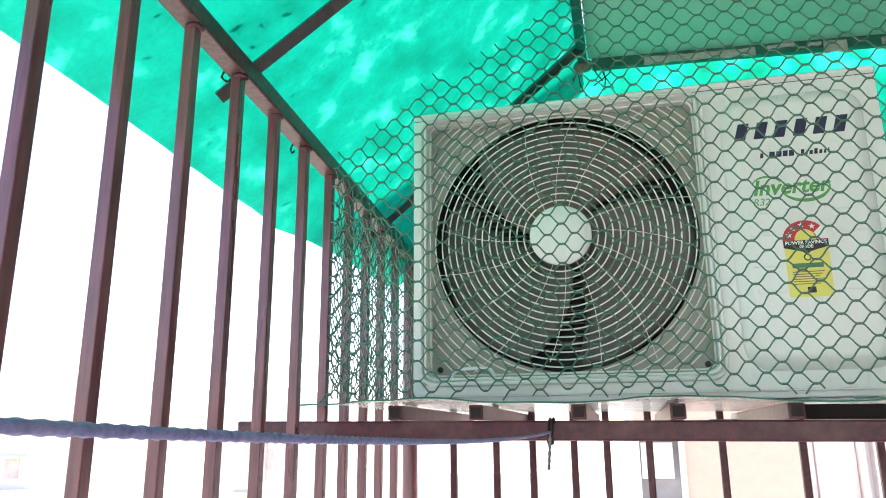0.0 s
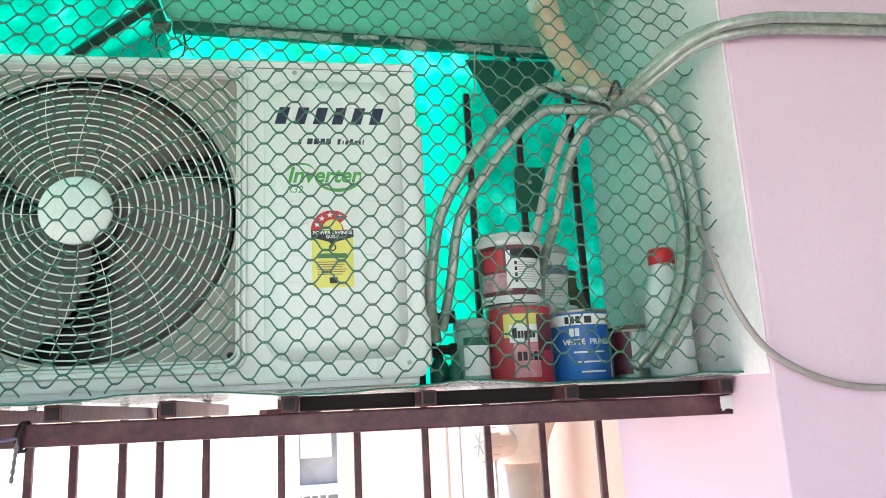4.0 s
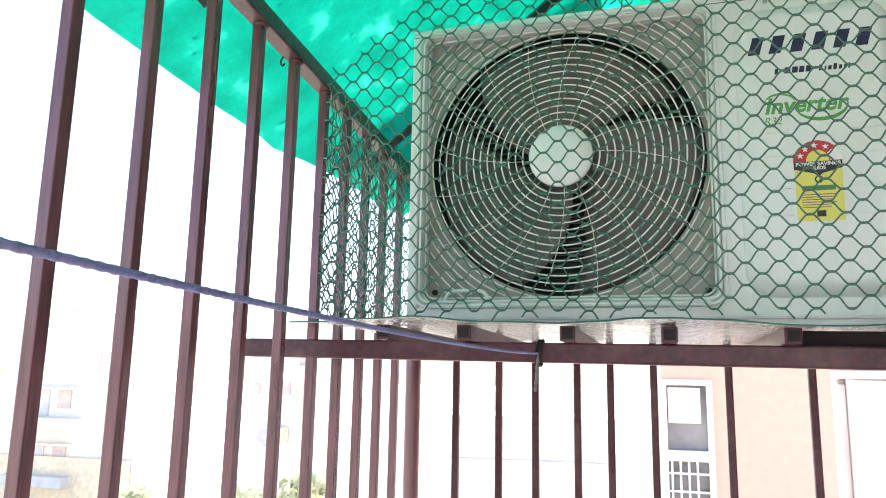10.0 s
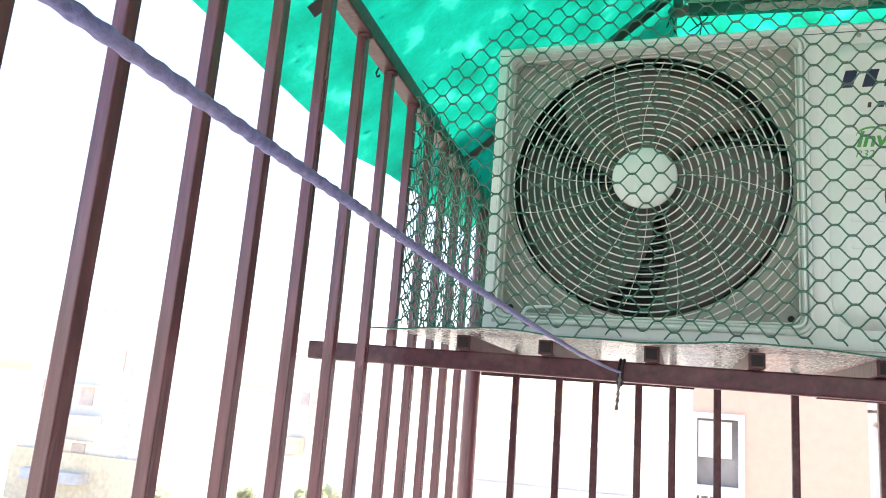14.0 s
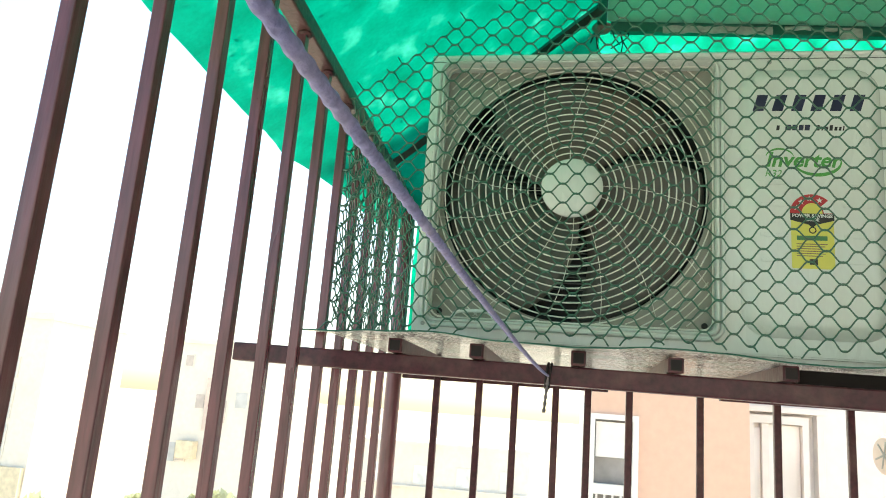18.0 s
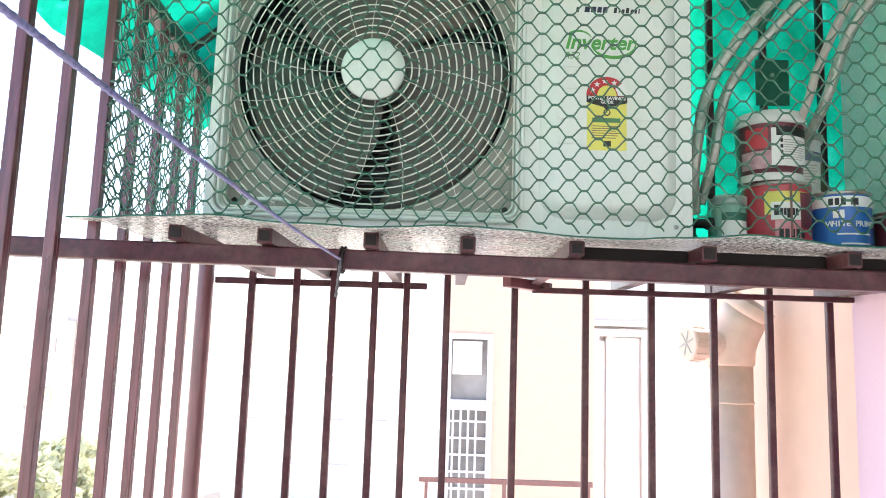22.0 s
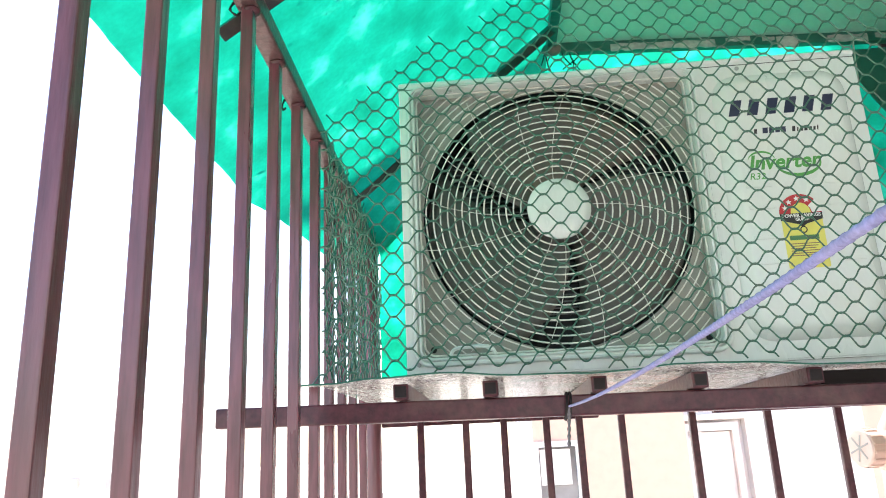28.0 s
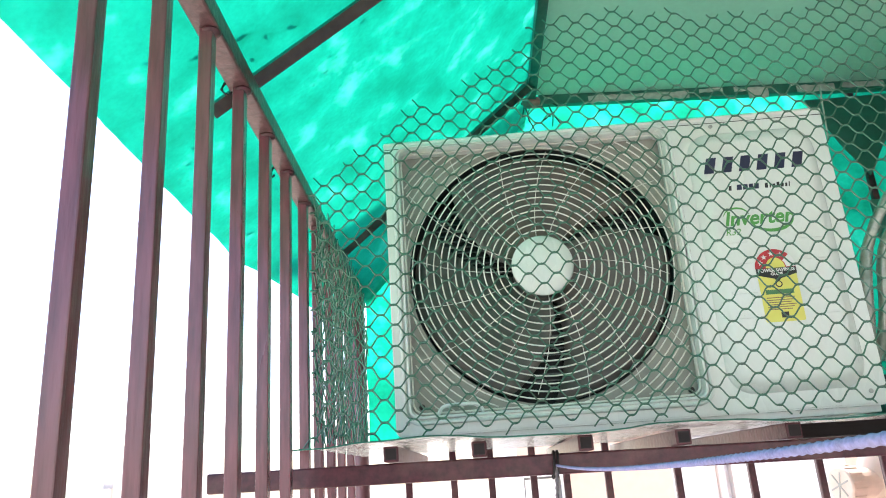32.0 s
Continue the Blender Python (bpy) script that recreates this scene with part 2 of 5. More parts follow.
M_YELLOW = surface("yellow_label", (0.74, 0.69, 0.15), rough=0.5, spread=0.03)
M_RED = surface("red_label", (0.5, 0.02, 0.03), rough=0.45, spread=0.04)
M_INK = surface("black_print", (0.012, 0.012, 0.012), rough=0.5)
M_WHITE = surface("white_print", (0.8, 0.8, 0.78), rough=0.5, spread=0.03)
M_SCREW = surface("screw_steel", (0.4, 0.4, 0.38), rough=0.35, metal=0.9)
M_ROPE = surface("lavender_rope", (0.2, 0.2, 0.38), rough=0.75, spread=0.3, grain=400, bump=0.5, stain=30, stain_col=(0.36, 0.32, 0.42), stain_amt=0.5)
M_TAIL = surface("grimy_cord", (0.16, 0.145, 0.15), rough=0.8, spread=0.35, grain=300, bump=0.4)
M_FILM = clear_film("wrapped_pipe_film", (0.25, 0.29, 0.235))
M_FOAM = surface("beige_foam", (0.58, 0.43, 0.3), rough=0.7, spread=0.1, grain=60, bump=0.5, stain=14, stain_col=(0.75, 0.65, 0.5), stain_amt=0.6, bump_dist=0.004)
M_HOSE = surface("grey_hose", (0.4, 0.37, 0.33), rough=0.5, spread=0.08)
M_DRAIN = surface("grimy_drain_hose", (0.27, 0.235, 0.215), rough=0.35, spread=0.1, grain=60, stain=12, stain_col=(0.4, 0.36, 0.33), stain_amt=0.5)
M_MAROON = surface("maroon_bucket_print", (0.11, 0.014, 0.028), rough=0.35, spread=0.1, stain_col=(0.45, 0.2, 0.22), stain_amt=0.35)
M_TINRED = surface("red_tin_print", (0.45, 0.02, 0.035), rough=0.32, spread=0.1, stain_col=(0.55, 0.2, 0.22), stain_amt=0.4)
M_TINBLUE = surface("blue_tin_print", (0.02, 0.13, 0.45), rough=0.32, spread=0.1, stain_col=(0.3, 0.4, 0.6), stain_amt=0.4)
M_TIN = surface("dull_tin", (0.5, 0.48, 0.44), rough=0.35, metal=0.8, spread=0.2, stain_col=(0.2, 0.13, 0.08), stain_amt=0.6, stain=25)
M_BUCKET = surface("white_bucket_plastic", (0.64, 0.64, 0.62), rough=0.4, spread=0.04, stain=12, stain_amt=0.25)
M_MILK = surface("milky_jug_plastic", (0.72, 0.76, 0.74), rough=0.35, spread=0.03)
M_CAP = surface("red_cap", (0.6, 0.02, 0.03), rough=0.4, spread=0.05)
M_BLUE = surface("blue_plastic", (0.03, 0.14, 0.5), rough=0.25, spread=0.06)
M_ORANGE = surface("apricot_render", (0.71, 0.485, 0.37), rough=0.9, spread=0.05, grain=12, bump=0.2, stain=0.8, stain_col=(0.68, 0.5, 0.39), stain_amt=0.5)
M_EXTW = surface("white_render", (0.8, 0.77, 0.74), rough=0.9, spread=0.04, grain=8, stain=0.6, stain_col=(0.72, 0.66, 0.62), stain_amt=0.4)
M_UPVC = surface("cream_drain_pipe", (0.72, 0.54, 0.45), rough=0.5, spread=0.08, grain=25, stain=7, stain_col=(0.7, 0.58, 0.48), stain_amt=0.5)
M_GLASSDK = surface("dark_window_glass", (0.27, 0.265, 0.26), rough=0.12, spread=0.3, grain=3)
# Panes and leaves are paled in colour to imitate glare and haze.
M_FARGREY = surface("hazed_grey_panel", (0.6, 0.585, 0.57), rough=0.6, spread=0.15, grain=1.5, stain=0.4)
M_FARGLASS = surface("washed_out_glass", (0.82, 0.8, 0.77), rough=0.4, spread=0.2, grain=2)
M_LEAF = foliage("hazed_tree_leaves", (0.52, 0.53, 0.35))
M_BARK = surface("tree_bark", (0.16, 0.11, 0.08), rough=0.9, bump=0.6)
M_GROUND = surface("dusty_ground", (0.42, 0.38, 0.32), rough=0.95, grain=0.6, stain=0.08, spread=0.15)
# Dark unseen end wall keeps fill off the bars; pale floor bounces it.
M_DOORWALL = surface("unseen_wall_brown", (0.17, 0.11, 0.08), rough=0.6, grain=30, stain=3)
M_FLOOR = surface("unseen_floor_pale", (0.68, 0.63, 0.59), rough=0.5, grain=30, stain=3)
# Plum, terracotta and ochre carry the same painted haze.
M_PLUM = surface("hazed_plum_paint", (0.62, 0.53, 0.48), rough=0.9, grain=3, stain=0.5)
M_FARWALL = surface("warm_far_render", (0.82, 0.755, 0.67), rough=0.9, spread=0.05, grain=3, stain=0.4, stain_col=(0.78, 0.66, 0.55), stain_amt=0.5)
M_TERRA = surface("hazed_terracotta_paint", (0.75, 0.6, 0.52), rough=0.9, grain=3, stain=0.6)
M_OCHRE = surface("hazed_ochre_paint", (0.78, 0.66, 0.47), rough=0.9, grain=3, stain=0.5)
M_RUST = surface("rusty_rail", (0.2, 0.1, 0.09), rough=0.6)


# ---- mesh helpers ----
def thing(name, at=(0, 0, 0), label="", category="", group="", kind=""):
    e = new(name)
    e.location = at
    e.empty_display_size = 0.05
    return tagged(e, label, category, group, kind)


def part(name, bm, material, parent=None, label="", smooth=False):
    """Links a bmesh, given in world metres, as one mesh object under a thing or a part."""
    me = bpy.data.meshes.new(name)
    off = Vector((0, 0, 0))
    p = parent
    while p is not None:
        off += p.location
        p = p.parent
    bmesh.ops.translate(bm, verts=bm.verts, vec=-off)
    bm.to_mesh(me)
    bm.free()
    me.materials.append(material)
    if smooth:
        for f in me.polygons:
            f.use_smooth = True
    ob = new(name, me)
    ob.parent = parent
    return tagged(ob, label) if label else ob


def box(x0, x1, y0, y1, z0, z1, bevel=0.0, bm=None, seg=2):
    own = bmesh.new()
    bmesh.ops.create_cube(own, size=1.0, matrix=Matrix.Translation(((x0 + x1) / 2, (y0 + y1) / 2, (z0 + z1) / 2)) @ Matrix.Diagonal((x1 - x0, y1 - y0, z1 - z0, 1)))
    if bevel:
        bmesh.ops.bevel(own, geom=own.edges[:], offset=bevel, segments=seg, affect="EDGES", profile=0.5)
    return merge(bm, own)


def merge(bm, own):
    if bm is None:
        return own
    me = bpy.data.meshes.new("tmp")
    own.to_mesh(me)
    own.free()
    bm.from_mesh(me)
    bpy.data.meshes.remove(me)
    return bm


def lathe(profile, centre, seg=32, axis="z", bm=None):
    """A turned form: (radius, height) pairs about an axis through centre."""
    own = bmesh.new()
    rings = []
    for r, h in profile:
        ring = []
        for k in range(seg):
            a = 2 * math.pi * k / seg
            p = Vector((r * math.cos(a), r * math.sin(a), h))
            if axis == "y":
                p = Vector((p.x, -p.z, p.y))
            elif axis == "x":
                p = Vector((p.z, p.x, p.y))
            ring.append(own.verts.new(p + Vector(centre)))
        rings.append(ring)
    for a, b in zip(rings, rings[1:]):
        for k in range(seg):
            own.faces.new((a[k], a[(k + 1) % seg], b[(k + 1) % seg], b[k]))
    own.faces.new(rings[0][::-1])
    own.faces.new(rings[-1])
    bmesh.ops.recalc_face_normals(own, faces=own.faces)
    return merge(bm, own)


def tube(path, r, sides=8, bm=None, closed=False, wob=None):
    """A tube of radius r (or a list of radii) along points."""
    own = bm if bm is not None else bmesh.new()
    pts = [Vector(p) for p in path]
    n = len(pts)
    rings = []
    up = None
    for i, p in enumerate(pts):
        if closed:
            d = pts[(i + 1) % n] - pts[i - 1]
        else:
            d = pts[min(i + 1, n - 1)] - pts[max(i - 1, 0)]
        d.normalize()
        if up is None:
            up = Vector((0, 0, 1)) if abs(d.z) < 0.9 else Vector((0, 1, 0))
        s = d.cross(up).normalized()
        up = s.cross(d).normalized()
        rad = r[i] if isinstance(r, (list, tuple)) else r
        ring = []
        for k in range(sides):
            a = 2 * math.pi * k / sides
            rr = rad * (wob(i, k) if wob else 1.0)
            ring.append(own.verts.new(p + s * (rr * math.cos(a)) + up * (rr * math.sin(a))))
        rings.append(ring)
    pairs = list(zip(rings, rings[1:])) + ([(rings[-1], rings[0])] if closed else [])
    for a, b in pairs:
        for k in range(sides):
            own.faces.new((a[k], a[(k + 1) % sides], b[(k + 1) % sides], b[k]))
    if not closed:
        own.faces.new(rings[0][::-1])
        own.faces.new(rings[-1])
    return own


def smooth_path(pts, steps=8):
    """Catmull-Rom through the points."""
    P = [Vector(p) for p in pts]
    P = [P[0] * 2 - P[1]] + P + [P[-1] * 2 - P[-2]]
    out = []
    for i in range(1, len(P) - 2):
        a, b, c, d = P[i - 1:i + 3]
        for k in range(steps):
            t = k / steps
            out.append(0.5 * ((2 * b) + (c - a) * t + (2 * a - 5 * b + 4 * c - d) * t * t + (3 * b - a - 3 * c + d) * t ** 3))
    out.append(P[-2])
    return out


def plate(pts, y, thick=0.0012):
    """A flat shape in the x-z plane facing -y, from its outline."""
    bm = bmesh.new()
    f = bm.faces.new([bm.verts.new((x, y, z)) for x, z in pts])
    bmesh.ops.recalc_face_normals(bm, faces=[f])
    r = bmesh.ops.extrude_face_region(bm, geom=[f])
    bmesh.ops.translate(bm, verts=[v for v in r["geom"] if isinstance(v, bmesh.types.BMVert)], vec=(0, thick, 0))
    bmesh.ops.recalc_face_normals(bm, faces=bm.faces)
    return bm


def lettering(text, size, m, parent, material, name="lettering", bold=0.0, shear=0.0):
    """Raised print in the built-in font, made into a mesh at the matrix m (text in its x-y plane)."""
    cu = bpy.data.curves.new("text", "FONT")
    cu.body, cu.size, cu.align_x, cu.align_y, cu.extrude, cu.offset, cu.shear = text, size, "CENTER", "CENTER", 0.0004, bold, shear
    cu.resolution_u = 3
    tmp = bpy.data.objects.new("text", cu)
    scene.collection.objects.link(tmp)
    bpy.context.view_layer.update()
    me = bpy.data.meshes.new_from_object(tmp.evaluated_get(bpy.context.evaluated_depsgraph_get()))
    bpy.data.objects.remove(tmp)
    bm = bmesh.new()
    bm.from_mesh(me)
    bpy.data.meshes.remove(me)
    bmesh.ops.transform(bm, matrix=m, verts=bm.verts)
    return part(name, bm, material, parent)


FACE = Matrix.Rotation(radians(90), 4, "X")


# ---- the balcony ----
def sheared(x0, x1, y0, y1, z0, z1, bevel=0.0):
    """A block whose west face runs back along the slightly turned wall."""
    bm = box(x0, x1, y0, y1, z0, z1, bevel)
    for v in bm.verts:
        if v.co.x < (x0 + x1) / 2:
            v.co.x += 0.047 * (v.co.y - 1.12)
    return bm


tagged(part("wall_pink", sheared(0.943, 3.0, 1.12, 1.8, 0.0, 3.0, 0.004), M_PINK), "smooth pink painted masonry wall with a sharp corner", "wall", kind="structure")
bm = box(0.9395, 0.9425, 1.124, 1.8, 1.552, 2.41, 0.001)
for v in bm.verts:
    v.co.x += 0.047 * (v.co.y - 1.12)
tagged(part("wall_plaster", bm, M_SKIM), "grey-pink plaster skim beside the shelf", "wall", kind="structure")
# Unseen walls and floor, added to close the balcony and set its fill.
tagged(part("wall_back", box(-0.7, 3.0, -2.75, -2.6, 0.0, 2.5), M_PLASTER), "plain pale unseen wall added behind the balcony to shape fill light", "wall", kind="structure")
tagged(part("wall_east", box(3.0, 3.15, -2.6, 1.8, 0.0, 3.0), M_DOORWALL), "plain brown unseen end wall added to cut fill light", "wall", kind="structure")
tagged(part("floor", box(-0.6, 3.0, -2.6, 1.95, -0.15, 0.0), M_FLOOR), "plain unseen balcony floor, pale to bounce light up", "floor", kind="structure")
def along_edge(bm):
    """Follows the slab's far edge, which runs a little out of square."""
    for v in bm.verts:
        if v.co.y > 1.5:
            v.co.y += 0.08 * (v.co.x - 0.2)
    return bm


tagged(part("wall_below", box(-0.6, 3.0, -2.75, 1.95, -10.0, -0.151), M_EXTW), "plain pale house wall under the balcony", "wall", kind="structure")
tagged(part("ceiling", along_edge(box(-0.04, 0.97, -1.1, 1.722, 2.412, 2.53, 0.004)), M_SLAB), "concrete slab overhead with green bounce light in its colour", "ceiling", kind="structure")

tagged(part("ceiling_east", box(0.9705, 3.0, -1.1, 1.78, 2.412, 2.53, 0.004), M_SLAB), "concrete slab overhead with green bounce light in its colour", "ceiling", kind="structure")
# broken mortar along the slab's far edge
rng = random.Random(4)
mortar = thing("slab_edging", (0.4, 1.725, 2.4), "dark gap strip and broken mortar along the slab edge", "edging")
# Dark strip stands for the shaded gap behind the slab edge.
part("gap_shade_strip", along_edge(box(-0.03, 0.96, 1.7225, 1.741, 2.388, 2.42, 0.002)), M_DKGREEN, mortar, "dark strip painted as the shaded gap behind the slab")
for x0, x1, z0, z1 in ((0.095, 0.352, 2.386, 2.405), (0.38, 0.44, 2.4, 2.409), (0.47, 0.5, 2.397, 2.408), (0.505, 0.556, 2.378, 2.408), (0.632, 0.73, 2.388, 2.406), (0.75, 0.86, 2.394, 2.408)):
    bm = bmesh.new()
    n = max(3, int((x1 - x0) / 0.012))
    rows = []
    for k in range(n + 1):
        x = x0 + (x1 - x0) * k / n
        lo, hi = z0 + rng.uniform(-.0025, .0025), z1 + rng.uniform(-.002, .002)
        rows.append([bm.verts.new(p) for p in ((x, 1.7195, lo), (x, 1.7185 + rng.uniform(-.0012, .0008), (lo + hi) / 2), (x, 1.7195, hi), (x, 1.7222, hi), (x, 1.7222, lo))])
    for a, b in zip(rows, rows[1:]):
        for k in range(5):
            bm.faces.new((a[k], a[(k + 1) % 5], b[(k + 1) % 5], b[k]))
    bm.faces.new(rows[0][::-1])
    bm.faces.new(rows[-1])
    bmesh.ops.recalc_face_normals(bm, faces=bm.faces)
    part("mortar_strip", along_edge(bm), M_CEMENT, mortar, "flaking strip of pale mortar")

# ---- left railing ----
RX = -0.5275
left_rail = thing("railing", (RX, 0.6, 0.1), "maroon painted square-bar safety railing", "railing")
BAR_Y = [1.686, 1.577, 1.473, 1.366, 1.261, 1.142, 1.025, 0.906, 0.785, 0.662, 0.537, 0.413] + [0.29 - 0.123 * k for k in range(23)]


def rail_z(y):
    return 1.994 - 0.085 * (y - 1.25)


for y in BAR_Y:
    part("bar", box(RX - 0.008, RX + 0.008, y - 0.008, y + 0.008, 0.08, rail_z(y) + 0.004, 0.0015), M_BAR, left_rail)
bm = box(RX - 0.015, RX + 0.015, -2.6, 1.8, -0.015, 0.015, 0.003)
for v in bm.verts:
    v.co.z += rail_z(v.co.y) + 0.017
part("top_rail", bm, M_RAIL, left_rail)
part("bottom_rail", box(RX - 0.015, RX + 0.015, -2.6, 1.83, 0.05, 0.08, 0.003), M_BAR_SHADED, left_rail)
for y in BAR_Y[:12]:
    bm = bmesh.new()
    bmesh.ops.create_icosphere(bm, subdivisions=2, radius=0.011, matrix=Matrix.Translation((RX + 0.004, y, rail_z(y) + 0.001)) @ Matrix.Diagonal((1.1, 1.15, 0.45, 1)))
    part("weld", bm, M_BAR_SHADED, left_rail, smooth=True)
for y, turn in ((0.906, 0.6), (1.142, -0.5), (0.537, 1.1)):
    a = Vector((RX - 0.018, y - 0.006, rail_z(y) + 0.012))
    hook = smooth_path([a + Vector((0.003, 0.009, 0.009)), a, a + Vector((-0.004, -0.003, -0.012)), a + Vector((-0.001 + 0.005 * turn, 0.003, -0.017)), a + Vector((0.003 + 0.007 * turn, 0.005, -0.012))], 5)
    part("tie_wire", tube(hook, [0.0014 + 0.0009 * (k % 4 == 2) for k in range(len(hook))], 6), M_DARKIN, left_rail, "twisted end of dark tie wire", smooth=True)
part("corner_pole", lathe([(0.017, 0.05), (0.019, 0.06), (0.019, 2.02), (0.017, 2.03)], (RX + 0.0, 1.82, 0), 20), M_BAR, left_rail, smooth=True)

# ---- back railing, below and behind the shelf ----
back_rail = thing("railing", (0.2, 1.82, 0.1), "maroon painted bars behind the shelf", "railing")
for x in (-0.417, -0.312, -0.225, -0.128, -0.053, 0.042, 0.2, 0.366, 0.519, 0.664, 0.794, 0.934):
    part("bar", box(x - 0.008, x + 0.008, 1.812, 1.828, 0.08, 2.42 if x > 0.7 else (2.3 if x > 0.6 else (2.2 if x > 0.5 else 2.09)), 0.003), M_BAR_SHADED, back_rail)
part("bottom_rail", box(-0.51, 0.97, 1.808, 1.832, 0.05, 0.08, 0.003), M_BAR_SHADED, back_rail)
part("cross_rod", box(-0.51, -0.006, 1.83, 1.846, 1.518, 1.5335, 0.002), M_BAR_SHADED, back_rail)
part("cross_rail", box(0.235, 0.965, 1.765, 1.785, 1.514, 1.5265, 0.002), M_BAR_SHADED, back_rail)
bm = box(-0.011, 0.011, 0, 0.17, -0.011, 0.011, 0.002)
bmesh.ops.transform(bm, matrix=pose(0.17, 1.69, 1.53, 0, 0, -40), verts=bm.verts)
part("gusset", bm, M_BAR, back_rail)

# ---- shelf frame, a little lower at its east end ----
def dip(bm):
    for v in bm.verts:
        v.co.z -= 0.0095 * (v.co.x + 0.1)
    return bm


frame_shelf = thing("steel_rack", (0.15, 1.25, 1.5), "maroon welded tube rack carrying the air conditioner", "rack")
part("front_beam", dip(box(-0.686, 0.956, 1.251, 1.281, 1.502, 1.534, 0.003)), M_BAR_SHADED, frame_shelf)
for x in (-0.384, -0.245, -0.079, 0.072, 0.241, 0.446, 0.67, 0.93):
    t = part("bracket", dip(box(x - 0.012, x + 0.012, 1.229, 1.86, 1.535, 1.559, 0.002)), M_BAR_SHADED, frame_shelf)
    # Solid dark block stands for the shade in the hollow tube.
    part("end_shade", dip(box(x - 0.0085, x + 0.0085, 1.2265, 1.23, 1.5385, 1.5555, 0.0005)), M_DARKIN, t, "dark block painted as the shade inside the tube end")
# Near-black strips fill the spaces between the eastern brackets.
for x0, x1 in ((0.254, 0.433), (0.459, 0.657), (0.683, 0.917)):
    part("dark_strip", dip(box(x0, x1, 1.29, 1.305, 1.5355, 1.5585, 0.002)), M_DARKIN, frame_shelf, "black strip between the brackets")
bm = dip(box(0.93, 0.953, 1.2445, 1.249, 1.512, 1.531, 0.002))
for v in bm.verts:
    v.co.x += rng.uniform(-.006, .002)
    v.co.z += rng.uniform(-.005, .003)
part("bare_patch", bm, M_BUCKET, frame_shelf, "flaked patch of bare primer")

# shelf of fibre sheet with a wavy front lip
bm = bmesh.new()
NX, NY = 110, 16
grid = []
for i in range(NX + 1):
    row = []
    for j in range(NY + 1):
        xl = -0.542 if j < 2 else -0.516
        x = xl + (0.944 - xl) * i / NX
        s = j / NY
        y = 1.188 + 0.01 * math.sin(x * 9) + 0.006 * noise.noise((x * 14, 1, 3)) + s * 0.63
        lip = max(0.0, 1 - s * 9)
        z = 1.5635 - 0.0095 * (x + 0.1) + lip * (0.0048 * math.cos(2 * math.pi * (x + 0.345) / 0.42) + 0.004 * noise.noise((x * 9, 2, 2)) - 0.001) + 0.002 * noise.noise((x * 20, y * 20, 0)) * lip
        row.append(bm.verts.new((x, y, max(z, (1.5605 if s > 0.06 else 1.548) - 0.0095 * (x + 0.1)))))
    grid.append(row)
for i in range(NX):
    for j in range(NY):
        bm.faces.new((grid[i][j], grid[i + 1][j], grid[i + 1][j + 1], grid[i][j + 1]))
edge_line = [row[0].co + Vector((0, -0.0015, 0.0012)) for row in grid]
r = bmesh.ops.extrude_face_region(bm, geom=bm.faces[:])
bmesh.ops.translate(bm, verts=[v for v in r["geom"] if isinstance(v, bmesh.types.BMVert)], vec=(0, 0, 0.0015))
bmesh.ops.recalc_face_normals(bm, faces=bm.faces)
# The wide colour spread paints the sheet's glints and dark specks.
shelf_mat = surface("fibre_shelf_painted_glitter", (0.5, 0.51, 0.485), rough=0.12, spread=0.95, grain=170, bump=1.0, stain=14, stain_col=(0.3, 0.48, 0.4), stain_amt=0.5, spec=1.0, bump_dist=0.012)
shelf_sheet = tagged(part("shelf_sheet", bm, shelf_mat, smooth=True), "pale fibreglass sheet with painted glitter laid on the rack", "shelf")
part("cut_edge", tube(edge_line, 0.0014, 6), M_DKGREEN, shelf_sheet, "dark green cut edge of the sheet", smooth=True)


# ---- green sheets ----
def roof_z(x, y):
    z = 2.43 - 0.775 * (-0.04 - x)
    if y > 1.3:
        z -= 0.22 * (y - 1.3) ** 1.4 * min(1.0, (-0.04 - x) / 0.45)
    return z - 0.05 * (y - 1.3) * min(1.0, (-0.04 - x) / 0.45)


bm = bmesh.new()
NX, NY = 24, 110
grid = []
for i in range(NX + 1):
    row = []
    for j in range(NY + 1):
        y = -0.9 + 2.75 * j / NY
        xe = -0.68 + 0.0025 * noise.noise((y * 9, 0.3, 0)) + 0.0012 * noise.noise((y * 50, 0.3, 0))
        if y > 1.35:
            xe += 0.2 * (y - 1.35)
        x = xe + (-0.056 - xe) * i / NX
        z = roof_z(x, y) + 0.0035 * noise.noise((x * 5, y * 4, 1.5))
        row.append(bm.verts.new((x, y, z)))
    grid.append(row)
for i in range(NX):
    for j in range(NY):
        bm.faces.new((grid[i][j], grid[i + 1][j], grid[i + 1][j + 1], grid[i][j + 1]))
tagged(part("roof_sheet", bm, M_SHEET, smooth=True), "translucent green fibreglass roofing sheet with sun dapple painted as blotches", "roofing sheet")

bm = bmesh.new()
NX, NZ = 60, 24
grid = []
for i in range(NX + 1):
    row = []
    for j in range(NZ + 1):
        z = 1.572 + 1.02 * j / NZ
        x0 = -0.508 + 0.008 * noise.noise((z * 7, 5, 0))
        x = x0 + (1.003 - x0) * i / NX
        row.append(bm.verts.new((x, 1.848 + 0.008 * math.sin(x * 26) + 0.004 * noise.noise((x * 8, z * 5, 0)), z)))
    grid.append(row)
for i in range(NX):
    for j in range(NZ):
        bm.faces.new((grid[i][j], grid[i + 1][j], grid[i + 1][j + 1], grid[i][j + 1]))
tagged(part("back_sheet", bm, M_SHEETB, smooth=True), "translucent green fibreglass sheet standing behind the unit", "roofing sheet")

